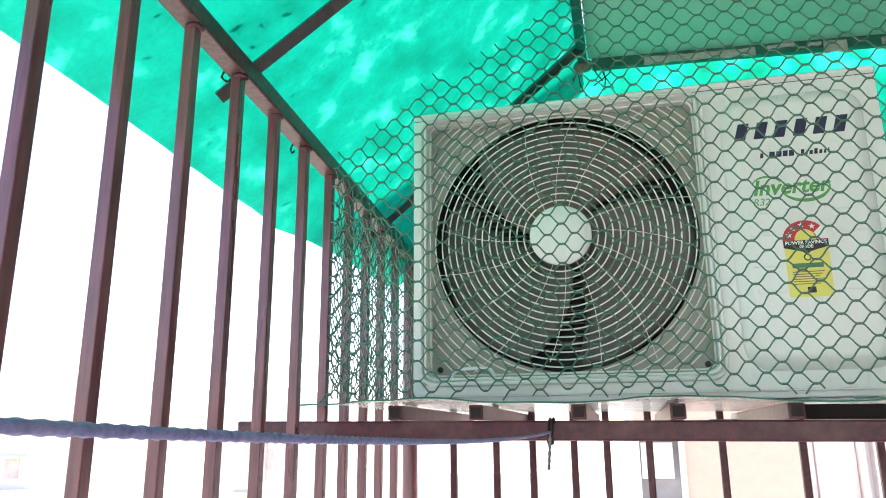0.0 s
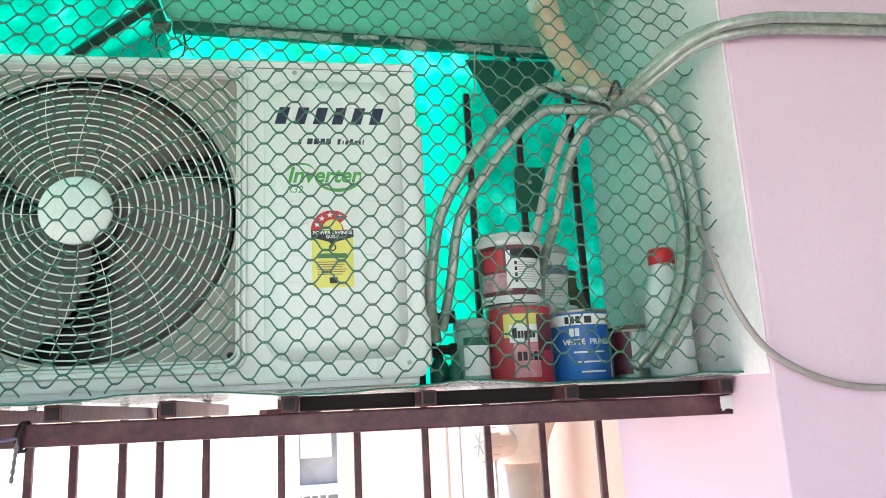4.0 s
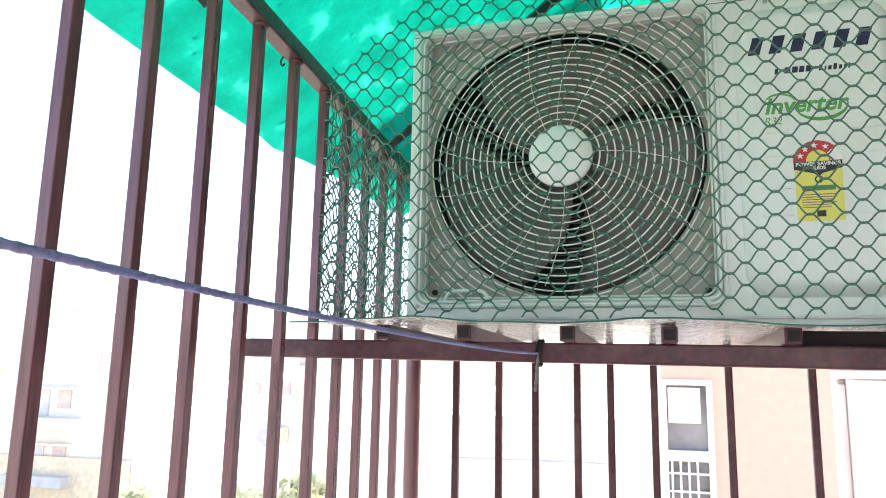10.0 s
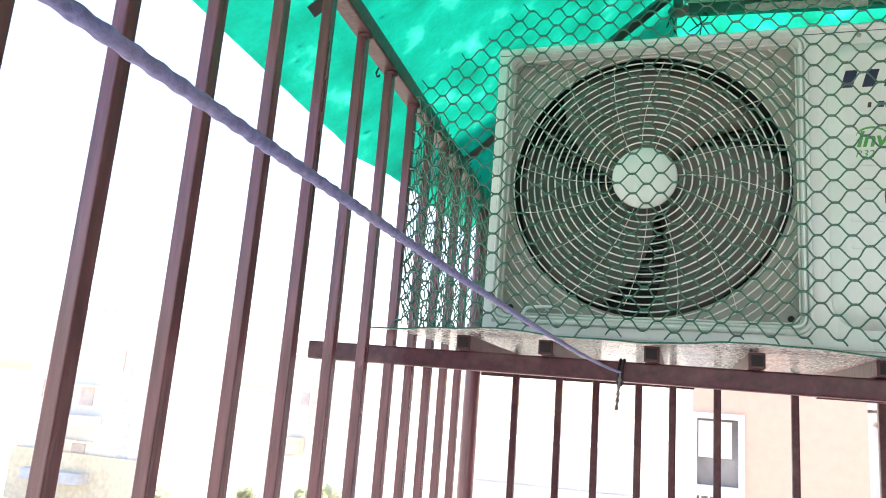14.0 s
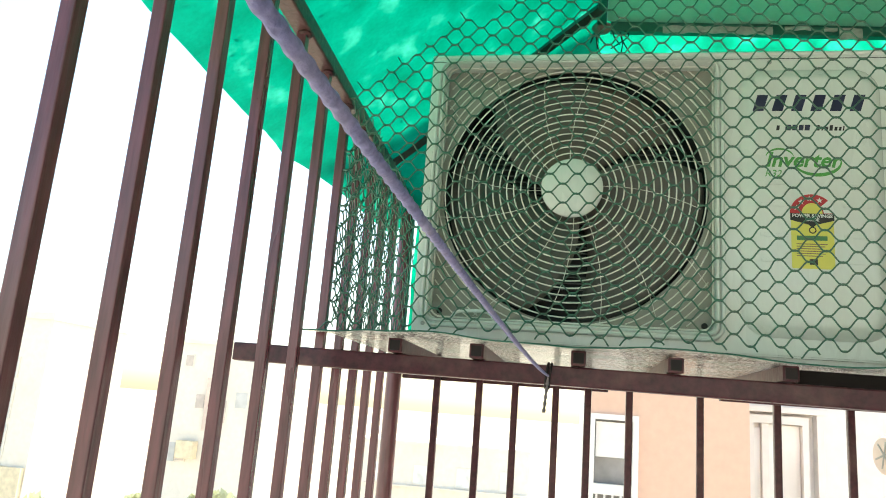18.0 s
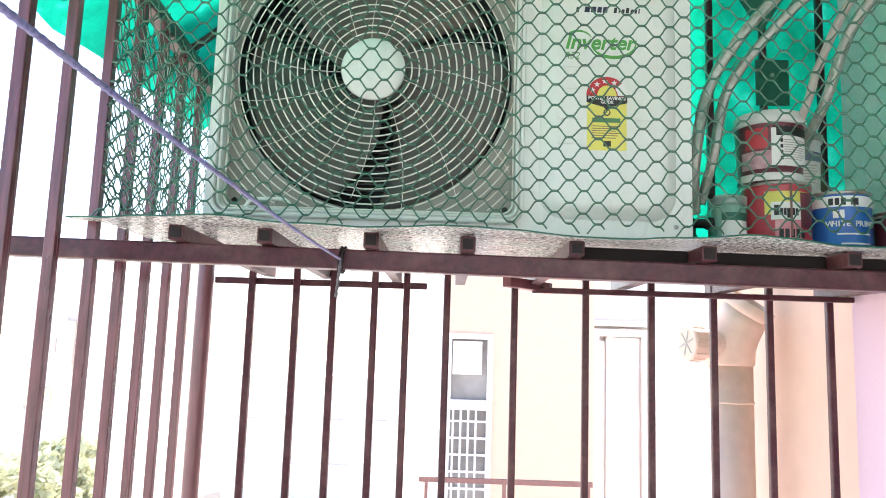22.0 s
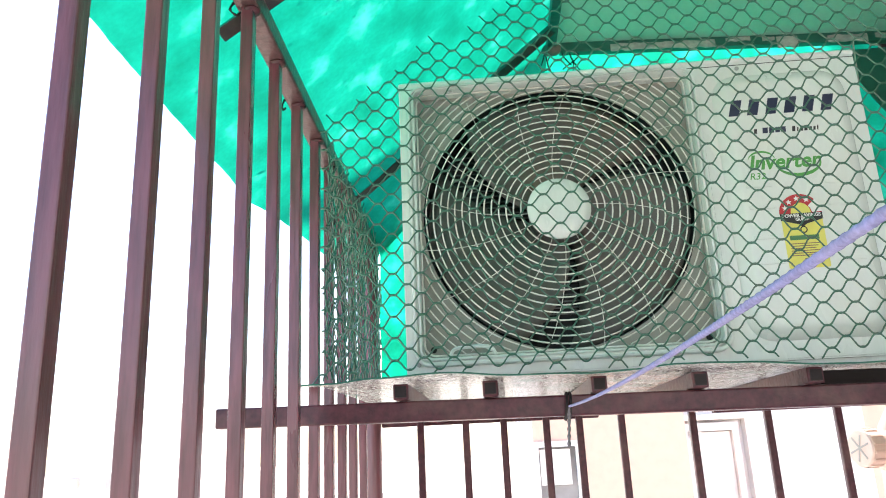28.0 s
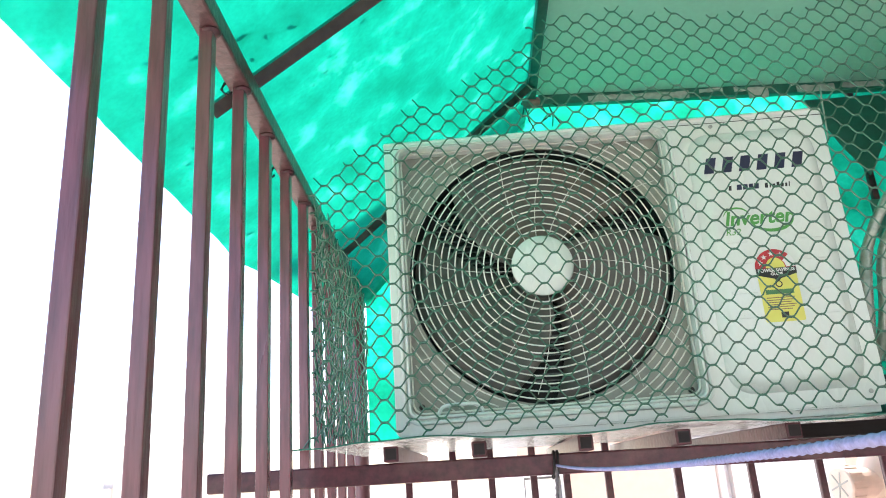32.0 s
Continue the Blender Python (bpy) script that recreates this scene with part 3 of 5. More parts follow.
# tubes under the roof sheet
supports = thing("roof_support", (-0.3, 1.0, 2.2), "dark painted tubes holding up the roofing sheet", "roof frame")
for y in (0.945, 1.6, 0.38, -0.3):
    a, b = Vector((RX, y, rail_z(y) + 0.035)), Vector((-0.05, y + 0.01, 2.4))
    a -= (b - a) * 0.11
    bm = tube([a, b], 0.013, 4)
    part("cross_tube", bm, M_TUBE, supports)
part("edge_tube", box(-0.063, -0.041, -0.9, 1.70, 2.386, 2.412, 0.003), M_TUBE, supports)
bm = bmesh.new()
bmesh.ops.create_icosphere(bm, subdivisions=3, radius=0.02, matrix=Matrix.Translation((-0.052, 1.69, 2.388)) @ Matrix.Diagonal((1.2, 0.9, 0.8, 1)))
for v in bm.verts:
    v.co += Vector((1, 1, 1)) * 0.006 * noise.noise(v.co * 60)
part("weld_lump", bm, M_RUST, supports, "rough rust-pink weld at the corner", smooth=True)
bm = bmesh.new()
for k in range(7):
    a = Vector((-0.05 + rng.uniform(-.03, .05), 1.712, 2.385 + rng.uniform(-.01, .02)))
    tube(smooth_path([a, a + Vector((rng.uniform(-.02, .02), -0.01, -0.025)), a + Vector((rng.uniform(-.03, .03), -0.012, -rng.uniform(.04, .07)))], 4), 0.0016, 5, bm)
part("binding_wire", bm, M_DARKIN, supports, "twisted dark binding wire")
# leaf scraps and grit lying on the roofing sheet
debris = thing("leaf_litter", (-0.5, 1.2, 2.05), "dry leaf scraps and grit lying on the sheet", "leaf litter", kind="stuff")
verts, faces = [], []
lr = random.Random(12)
for k in range(110):
    y = lr.uniform(0.2, 1.75)
    x = -0.655 + abs(lr.gauss(0, 0.16))
    if x > -0.1 or x < -0.655 + max(0, 0.2 * (y - 1.35)):
        continue
    s = lr.choice((0.001, 0.0015, 0.002, 0.003, 0.0045))
    a = lr.uniform(0, 6.28)
    c = Vector((x, y, roof_z(x, y) + 0.008))
    n0 = len(verts)
    m = 6
    for q in range(m):
        b = a + 2 * math.pi * q / m
        rr = s * lr.uniform(.6, 1.4) * (1.9 if q in (0, 3) else 0.8)
        dx, dy = rr * math.cos(b), rr * math.sin(b)
        verts.append(c + Vector((dx, dy, 0.775 * dx + lr.uniform(0, .0015))) - debris.location)
    faces.append(tuple(range(n0, n0 + m)))
me = bpy.data.meshes.new("scraps")
me.from_pydata(verts, [], faces)
me.materials.append(M_BARK)
o = new("scraps", me)
o.parent = debris

# ---- hexagonal netting ----
def netting(inside, place, u0, u1, v0, v1, radius, seed, jitter=0.0013):
    """Moulded netting: short level joints, from which bowed strands run to the joints above and below."""
    W, H, J = 0.023, 0.01735, 0.0026
    rnd = random.Random(seed)
    verts, faces = [], []
    nodes = {}

    def node(i, j):
        if (i, j) not in nodes:
            nodes[(i, j)] = (u0 + i * W + rnd.uniform(-jitter, jitter), v0 + j * H + rnd.uniform(-jitter, jitter))
        return nodes[(i, j)]

    def strand(path, radii):
        pts = [Vector(place(*q)) for q in path]
        base, n = len(verts), len(pts)
        for m, p in enumerate(pts):
            d = (pts[min(m + 1, n - 1)] - pts[max(m - 1, 0)]).normalized()
            s = d.cross(Vector((0.25, 0.9, 0.15))).normalized()
            t = d.cross(s)
            for k in range(5):
                ang = 2 * math.pi * k / 5
                verts.append(p + s * (radii[m] * math.cos(ang)) + t * (radii[m] * math.sin(ang)))
        for q in range(n - 1):
            for k in range(5):
                a0, a1 = base + q * 5 + k, base + q * 5 + (k + 1) % 5
                faces.append((a0, a1, a1 + 5, a0 + 5))

    for j in range(int((v1 - v0) / H) + 1):
        for i in range(int((u1 - u0) / W) + 1):
            if (i + j) % 2:
                continue
            a = node(i, j)
            if not inside(*a):
                continue
            strand([(a[0] - J - 0.001, a[1]), a, (a[0] + J + 0.001, a[1])], [radius * 1.3, radius * 1.75, radius * 1.3])
            for di, dj in ((1, 1), (1, -1), (-1, 1), (-1, -1)):
                b = node(i + di, j + dj)
                whole = inside(*b)
                if whole and di < 0:
                    continue
                if not whole and rnd.random() < 0.4:
                    continue
                p0, p3 = (a[0] + di * J, a[1]), (b[0] - di * J, b[1])
                h = di * 0.0065
                p1, p2 = (p0[0] + h, p0[1] + 0.0005 * dj), (p3[0] - h, p3[1] - 0.0005 * dj)
                path, rad = [], []
                end = 1.0 if whole else rnd.uniform(.35, .9)
                for k in range(7):
                    s = end * k / 6
                    c = ((1 - s) ** 3, 3 * s * (1 - s) ** 2, 3 * s * s * (1 - s), s ** 3)
                    path.append(tuple(sum(w * p[q] for w, p in zip(c, (p0, p1, p2, p3))) for q in range(2)))
                    rad.append(radius * (1.0 + 0.4 * (2 * s - 1) ** 4))
                strand(path, rad)
    me = bpy.data.meshes.new("netting")
    me.from_pydata(verts, [], faces)
    for f in me.polygons:
        f.use_smooth = True
    return me


TOP = [(-0.55, 2.0), (-0.5, 2.03), (-0.43, 2.085), (-0.384, 2.112), (-0.31, 2.152), (-0.195, 2.207), (-0.10, 2.31), (0.0, 2.34), (0.14, 2.325), (0.33, 2.295), (0.42, 2.31), (1.0, 2.37)]


def below_top(u, v):
    for (a, h0), (b, h1) in zip(TOP, TOP[1:]):
        if a <= u <= b:
            return v < h0 + (h1 - h0) * (u - a) / (b - a)
    return False


def front_place(u, v):
    s = max(0.0, (v - 2.1) / 0.3)
    y = 1.236 + 0.006 * noise.noise((u * 4, v * 4, 0.7)) + 0.02 * s
    if u > 0.8:
        y -= 0.6 * (u - 0.8) ** 1.5
    return (u, y, v)


net = thing("netting", (0.2, 1.22, 1.56), "green plastic-coated hexagonal wire netting with ragged edges", "wire netting", kind="stuff")
me = netting(lambda u, v: below_top(u, v) and u < 0.941 and v > 1.579, front_place, -0.507, 0.945, 1.583, 2.38, 0.00132, 3)
for v in me.vertices:
    v.co -= net.location
me.materials.append(M_NET)
o = new("front_panel", me)
o.parent = net


def side_place(k):
    def f(u, v):
        z = v
        x = -0.5 + 0.012 * noise.noise((u * 9, v * 9, k * 3.1)) - 0.004 * k
        return (x + 0.004 * k, u + 0.01 * noise.noise((u * 11, v * 11, 7 + k)), z)
    return f


for k in range(2):
    me = netting(lambda u, v: v > 1.576 and v < rail_z(u) + 0.01 - 0.06 * k and u < 1.79 - 0.2 * k, side_place(k), 1.22 + 0.008 * k, 1.8, 1.572 + 0.01 * k, 2.05, 0.00125, 8 + k, 0.0028)
    for v in me.vertices:
        v.co -= net.location
    me.materials.append(M_NET)
    o = new("side_panel", me)
    o.parent = net


# ---- outdoor unit of the air conditioner ----
AX0, AX1, AY, AZ0, AZ1 = -0.389, 0.465, 1.359, 1.58, 2.146
CX, CZ = -0.1025, 1.8725
ac = thing("air_conditioner", (0.04, 1.5, 1.562), "ivory outdoor air conditioning unit with a round fan grille", "air conditioner")
def ring_outline(x0, x1, z0, z1, r, n=6):
    out = []
    for cx, cz, a0 in ((x1 - r, z1 - r, 0), (x0 + r, z1 - r, 90), (x0 + r, z0 + r, 180), (x1 - r, z0 + r, 270)):
        for k in range(n + 1):
            a = radians(a0 + 90 * k / n)
            out.append((cx + r * math.cos(a), cz + r * math.sin(a)))
    return out


def frame_mesh(outer, inner, y, depth, bevel=0.0):
    """A frame between two outlines with the same count, facing -y."""
    bm = bmesh.new()
    n = len(outer)
    A = [bm.verts.new((x, y, z)) for x, z in outer]
    B = [bm.verts.new((x, y, z)) for x, z in inner]
    C = [bm.verts.new((x, y + depth, z)) for x, z in outer]
    D = [bm.verts.new((x, y + depth, z)) for x, z in inner]
    for k in range(n):
        l = (k + 1) % n
        bm.faces.new((A[k], A[l], B[l], B[k]))
        bm.faces.new((C[l], C[k], D[k], D[l]))
        bm.faces.new((A[l], A[k], C[k], C[l]))
        bm.faces.new((B[k], B[l], D[l], D[k]))
    bmesh.ops.recalc_face_normals(bm, faces=bm.faces)
    if bevel:
        edges = [e for e in bm.edges if {e.verts[0] in A or e.verts[0] in B, e.verts[1] in A or e.verts[1] in B} == {True} and not ((e.verts[0] in A) ^ (e.verts[1] in A))]
        bmesh.ops.bevel(bm, geom=edges, offset=bevel, segments=2, affect="EDGES")
    return bm


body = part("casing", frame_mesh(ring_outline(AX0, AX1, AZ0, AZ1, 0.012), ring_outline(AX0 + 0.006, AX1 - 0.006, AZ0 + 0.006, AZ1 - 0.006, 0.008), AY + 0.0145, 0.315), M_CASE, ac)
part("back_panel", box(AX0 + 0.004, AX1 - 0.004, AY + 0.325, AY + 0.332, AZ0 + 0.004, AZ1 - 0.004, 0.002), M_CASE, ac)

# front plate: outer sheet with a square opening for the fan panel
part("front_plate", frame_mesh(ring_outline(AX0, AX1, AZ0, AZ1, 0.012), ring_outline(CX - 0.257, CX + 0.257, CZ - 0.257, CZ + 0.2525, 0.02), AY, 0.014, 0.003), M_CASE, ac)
part("seam", box(AX0 + 0.002, AX1 - 0.002, AY - 0.0006, AY + 0.001, 2.1325, 2.1337), M_INK, ac)
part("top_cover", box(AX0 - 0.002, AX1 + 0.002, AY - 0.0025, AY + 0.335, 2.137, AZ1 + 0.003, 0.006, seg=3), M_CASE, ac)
# raised border of the fan panel
def ridge(x0, x1, z0, z1, r, steps):
    """A rounded rectangular moulding from (inset, y) steps."""
    bm = bmesh.new()
    rows = [[bm.verts.new((x, y, z)) for x, z in ring_outline(x0 + i, x1 - i, z0 + i, z1 - i * 0.42, max(0.004, r - i))] for i, y in steps]
    for a, b in zip(rows, rows[1:]):
        for k in range(len(a)):
            bm.faces.new((a[k], a[(k + 1) % len(a)], b[(k + 1) % len(a)], b[k]))
    bmesh.ops.recalc_face_normals(bm, faces=bm.faces)
    return bm


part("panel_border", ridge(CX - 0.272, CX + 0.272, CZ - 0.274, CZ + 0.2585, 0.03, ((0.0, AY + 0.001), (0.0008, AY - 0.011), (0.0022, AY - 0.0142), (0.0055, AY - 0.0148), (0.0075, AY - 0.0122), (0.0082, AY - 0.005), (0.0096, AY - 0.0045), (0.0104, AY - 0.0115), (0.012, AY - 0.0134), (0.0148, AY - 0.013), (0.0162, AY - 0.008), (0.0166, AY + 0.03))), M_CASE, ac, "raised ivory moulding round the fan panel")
# recessed square with a round orifice
N = 64
outer, inner = [], []
for k in range(N):
    a = 2 * math.pi * k / N
    c, s = math.cos(a), math.sin(a)
    m = 0.2575 / max(abs(c), abs(s))
    outer.append((CX + c * m, min(CZ + s * m, CZ + 0.2535)))
    inner.append((CX + c * 0.25, CZ + s * 0.25))
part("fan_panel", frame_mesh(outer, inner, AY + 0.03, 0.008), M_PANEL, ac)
# Orifice wall and backing are painted black for the shade behind the grille.
bm = bmesh.new()
rings = []
for r, y in ((0.25, AY + 0.03), (0.248, AY + 0.042), (0.246, AY + 0.1)):
    rings.append([bm.verts.new((CX + r * math.cos(2 * math.pi * k / 64), y, CZ + r * math.sin(2 * math.pi * k / 64))) for k in range(64)])
for a, b in zip(rings, rings[1:]):
    for k in range(64):
        bm.faces.new((a[k], a[(k + 1) % 64], b[(k + 1) % 64], b[k]))
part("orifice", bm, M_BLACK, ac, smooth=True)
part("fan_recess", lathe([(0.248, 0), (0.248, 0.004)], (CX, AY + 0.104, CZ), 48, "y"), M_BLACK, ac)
for k in range(34):
    z = CZ - 0.2 + 0.4 * k / 33
    w = math.sqrt(max(0, 0.23 ** 2 - (z - CZ) ** 2))
    part("coil_fin", box(CX - w, CX + w, AY + 0.094, AY + 0.0985, z - 0.0012, z + 0.0012), M_FIN, ac)

fan = part("fan_hub", lathe([(0.05, 0.0), (0.052, 0.004), (0.052, 0.04)], (CX, AY + 0.075, CZ), 32, "y"), M_BLADE, ac, smooth=True)
for ang in (-8, 112, 232):
    bm = bmesh.new()
    NR, NA = 10, 14
    g = []
    for i in range(NR + 1):
        r = 0.045 + 0.199 * i / NR
        row = []
        for j in range(NA + 1):
            s = j / NA
            a = radians(ang + (s - 0.5) * (112 - 12 * i / NR) - 31 * i / NR)
            row.append(bm.verts.new((CX + r * math.cos(a), AY + 0.036 + 0.046 * (1 - s), CZ + r * math.sin(a))))
        g.append(row)
    for i in range(NR):
        for j in range(NA):
            bm.faces.new((g[i][j], g[i + 1][j], g[i + 1][j + 1], g[i][j + 1]))
    r = bmesh.ops.extrude_face_region(bm, geom=bm.faces[:])
    bmesh.ops.translate(bm, verts=[v for v in r["geom"] if isinstance(v, bmesh.types.BMVert)], vec=(0, 0.003, 0))
    bmesh.ops.recalc_face_normals(bm, faces=bm.faces)
    part("fan_blade", bm, M_BLADE, fan, smooth=True)

# wire grille: rings, spokes and the centre disc
grille = part("grille_rim", tube([(x, AY + 0.007, z) for x, z in ring_outline(CX - 0.2535, CX + 0.2535, CZ - 0.2535, CZ + 0.249, 0.02)], 0.0018, 6, closed=True), M_WIRE, ac, smooth=True)


def bow(r):
    return AY - 0.004 + 0.012 * (r / 0.24) ** 2


r = 0.069
while r < 0.335:
    steps = 96 if r < 0.249 else 160
    run, runs = [], []
    for k in range(steps + 1):
        a = 2 * math.pi * k / steps
        x, z = r * math.cos(a), r * math.sin(a)
        if max(abs(x), abs(z)) < 0.253 and z < 0.249:
            run.append((CX + x, bow(r), CZ + z))
        else:
            if len(run) > 1:
                runs.append(run)
            run = []
    bm = bmesh.new()
    if r < 0.249:
        tube(run[:-1], 0.0014, 6, bm, closed=True)
    else:
        if len(run) > 1:
            if runs and runs[0][0] == (CX + r, bow(r), CZ):
                runs[0] = run[:-1] + runs[0]
            else:
                runs.append(run)
        bm.free()
        for q in runs:
            part("grille_ring", tube(q, 0.0014, 6), M_WIRE, grille, smooth=True)
        bm = None
    if bm is not None:
        part("grille_ring", bm, M_WIRE, grille, smooth=True)
    r += 0.0134
for k in range(16):
    a0 = 2 * math.pi * k / 16 + 0.1
    path = []
    for i in range(13):
        r = 0.055 + 0.27 * i / 12
        a = a0 - 0.35 * (i / 12)
        x, z = r * math.cos(a), r * math.sin(a)
        if max(abs(x), abs(z)) > 0.252 or z > 0.248:
            break
        path.append((CX + x, bow(r) + 0.0026, CZ + z))
    part("grille_spoke", tube(path, 0.0007, 5), M_WIRE, grille, smooth=True)
part("centre_disc", lathe([(0.0575, 0.0), (0.0575, 0.003), (0.055, 0.006), (0.03, 0.0075), (0.002, 0.008)], (CX, AY - 0.002, CZ), 40, "y"), M_CASE, grille, "plain ivory centre disc", smooth=True)
# handle recess under the grille
part("lower_lip", box(CX - 0.16, CX + 0.245, AY - 0.008, AY + 0.006, CZ - 0.268, CZ - 0.259, 0.002), M_CASE, ac)
part("handle_recess", tube(smooth_path([(CX - 0.21, AY - 0.01, CZ - 0.258), (CX - 0.2, AY - 0.01, CZ - 0.245), (CX - 0.17, AY - 0.01, CZ - 0.242), (CX - 0.14, AY - 0.01, CZ - 0.244), (CX - 0.13, AY - 0.01, CZ - 0.258)], 5), 0.0034, 8), M_CASE, ac, smooth=True)

# pressed panel at the right
px0, px1, pz0, pz1 = 0.196, 0.436, 1.612, 2.11
bm = bmesh.new()
rows = []
for inset, y in ((0.0, AY + 0.001), (0.0008, AY - 0.001), (0.0035, AY - 0.0042), (0.0185, AY - 0.0158), (0.0225, AY - 0.0175), (0.0265, AY - 0.0182), (0.029, AY - 0.0182)):
    rows.append([bm.verts.new((x, y, z)) for x, z in ring_outline(px0 + inset, px1 - inset, pz0 + inset, pz1 - inset, 0.045 - inset * 0.8)])
for a, b in zip(rows, rows[1:]):
    for k in range(len(a)):
        bm.faces.new((a[k], a[(k + 1) % len(a)], b[(k + 1) % len(a)], b[k]))
bm.faces.new(rows[-1])
bmesh.ops.recalc_face_normals(bm, faces=bm.faces)
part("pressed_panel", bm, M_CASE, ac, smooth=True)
FY = AY - 0.0184
for z in (1.885, 1.845, 1.79, 1.745):
    for x0, x1 in ((px0 + 0.03, px0 + 0.075), (px1 - 0.075, px1 - 0.03)):
        part("groove", box(x0, x1, AY - 0.0198, AY - 0.0175, z - 0.003, z + 0.003, 0.0008), M_CASE, ac)
for x, z in ((AX0 + 0.022, 1.604), (0.07, 1.602), (AX0 + 0.1, 2.125), (0.25, 2.125), (0.435, 1.604)):
    part("screw", lathe([(0.004, 0), (0.004, 0.0015), (0.002, 0.0025)], (x, AY - 0.001, z), 12, "y"), M_SCREW, ac)
for x, z in ((CX - 0.24, CZ - 0.24), (CX + 0.242, CZ - 0.243)):
    part("screw_hole", lathe([(0.0055, 0), (0.0055, 0.003), (0.003, 0.0035)], (x, AY + 0.028, z), 16, "y"), M_DARKIN, ac)
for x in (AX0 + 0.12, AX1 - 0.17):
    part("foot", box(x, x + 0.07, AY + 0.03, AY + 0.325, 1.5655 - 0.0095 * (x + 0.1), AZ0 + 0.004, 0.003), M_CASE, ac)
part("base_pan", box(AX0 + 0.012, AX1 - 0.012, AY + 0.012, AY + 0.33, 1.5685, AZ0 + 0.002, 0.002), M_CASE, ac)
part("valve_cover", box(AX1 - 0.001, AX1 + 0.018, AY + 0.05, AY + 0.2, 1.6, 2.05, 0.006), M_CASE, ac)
for z in (1.63, 1.69):
    part("valve", lathe([(0.014, 0), (0.014, 0.02), (0.009, 0.024), (0.009, 0.045), (0.012, 0.05), (0.012, 0.06)], (AX1 + 0.01, AY + 0.1, z), 14, "x"), M_DARKIN, ac, "black service valve")

# maker's mark as plain slanted blocks, then the lines below it
for i in range(6):
    x0 = 0.2155 + i * 0.0325
    sl = 0.009
    h0, h1 = 2.033, 2.064
    pts = [(x0, h0), (x0 + sl, h1), (x0 + sl + 0.0185, h1), (x0 + 0.0185, h0)]
    part("mark_block", plate(pts, FY - 0.0004, 0.0008), M_NAVY, ac)
for x0, x1, h in ((0.247, 0.2535, 0.009), (0.262, 0.2725, 0.0105), (0.2735, 0.2835, 0.0105), (0.2845, 0.2935, 0.0105), (0.2945, 0.304, 0.0105), (0.314, 0.3205, 0.01), (0.3225, 0.326, 0.007), (0.3275, 0.334, 0.007), (0.3355, 0.342, 0.01), (0.3435, 0.3495, 0.007), (0.351, 0.356, 0.007), (0.3575, 0.361, 0.009)):
    part("mark_line", plate([(x0 + 0.008, 1.996), (x0 + 0.0095, 1.996 + h), (x1 + 0.008, 1.996 + h), (x1 + 0.0068, 1.996)], FY - 0.0004, 0.0008), M_NAVY if h > 0.0101 else M_INK, ac)
lettering("Inverter", 0.0375, Matrix.Translation((0.297, FY - 0.0004, 1.939)) @ FACE, ac, M_LIME, bold=0.001, shear=0.25)
lettering("R32", 0.0175, Matrix.Translation((0.248, FY - 0.0004, 1.914)) @ FACE, ac, M_LIME, shear=0.25)


def swoosh(cx, cz, ra, rb, a0, a1, w, n=22):
    """A printed arc that swells towards its middle."""
    out, back = [], []
    for k in range(n + 1):
        a = radians(a0 + (a1 - a0) * k / n)
        h = w * math.sin(math.pi * (0.06 + 0.88 * k / n))
        out.append((cx + (ra + h / 2) * math.cos(a), cz + (rb + h / 2) * math.sin(a)))
        back.append((cx + (ra - h / 2) * math.cos(a), cz + (rb - h / 2) * math.sin(a)))
    return plate(out + back[::-1], FY - 0.0006, 0.0008)


part("swoosh", swoosh(0.26, 1.944, 0.0235, 0.0165, 172, 12, 0.0034), M_LIME, ac)
part("swoosh", swoosh(0.322, 1.938, 0.039, 0.025, 196, 368, 0.0062), M_LIME, ac)

# energy label
LX0, LX1 = 0.275, 0.346
label = part("energy_label", plate(ring_outline(LX0 + 0.001, LX1 - 0.001, 1.744, 1.84, 0.003), FY - 0.0004, 0.0008), M_YELLOW, ac, "yellow paper energy label")
LC = (LX0 + LX1) / 2
dome = [(LC + 0.036 * math.cos(radians(a)), 1.842 + 0.035 * math.sin(radians(a))) for a in range(0, 181, 10)]
part("dome", plate(dome, FY - 0.0006, 0.0008), M_RED, label)
dome = [(LC + 0.017 * math.cos(radians(a)), 1.842 + 0.019 * math.sin(radians(a))) for a in range(0, 181, 12)]
part("dome_centre", plate(dome, FY - 0.0009, 0.0008), M_YELLOW, label)
grey = [(LC + r * math.cos(radians(a)), 1.842 + r * math.sin(radians(a))) for r, rng_ in ((0.0362, range(2, 43, 5)), (0.019, range(42, 1, -5))) for a in rng_]
part("dome_side", plate(grey, FY - 0.0008, 0.0008), M_WHITE, label, "unlit pale part of the rating dome")
for a in (62, 98, 130, 158):
    cx, cz = LC + 0.027 * math.cos(radians(a)), 1.842 + 0.027 * math.sin(radians(a))
    star = [(cx + (0.0055 if k % 2 == 0 else 0.0023) * math.sin(math.pi * k / 5), cz + (0.0055 if k % 2 == 0 else 0.0023) * math.cos(math.pi * k / 5)) for k in range(10)]
    part("star", plate(star, FY - 0.001, 0.0008), M_WHITE, label)
part("band", plate([(LX0, 1.842), (LX1, 1.842), (LX1, 1.83), (LC + 0.006, 1.822), (LC, 1.816), (LC - 0.006, 1.822), (LX0, 1.83)], FY - 0.001, 0.0008), M_INK, label)
lettering("POWER SAVINGS", 0.0085, Matrix.Translation((LC, FY - 0.0012, 1.8375)) @ FACE, label, M_WHITE, bold=0.0002)
lettering("GUIDE", 0.0075, Matrix.Translation((LC, FY - 0.0012, 1.8305)) @ FACE, label, M_WHITE, bold=0.0002)
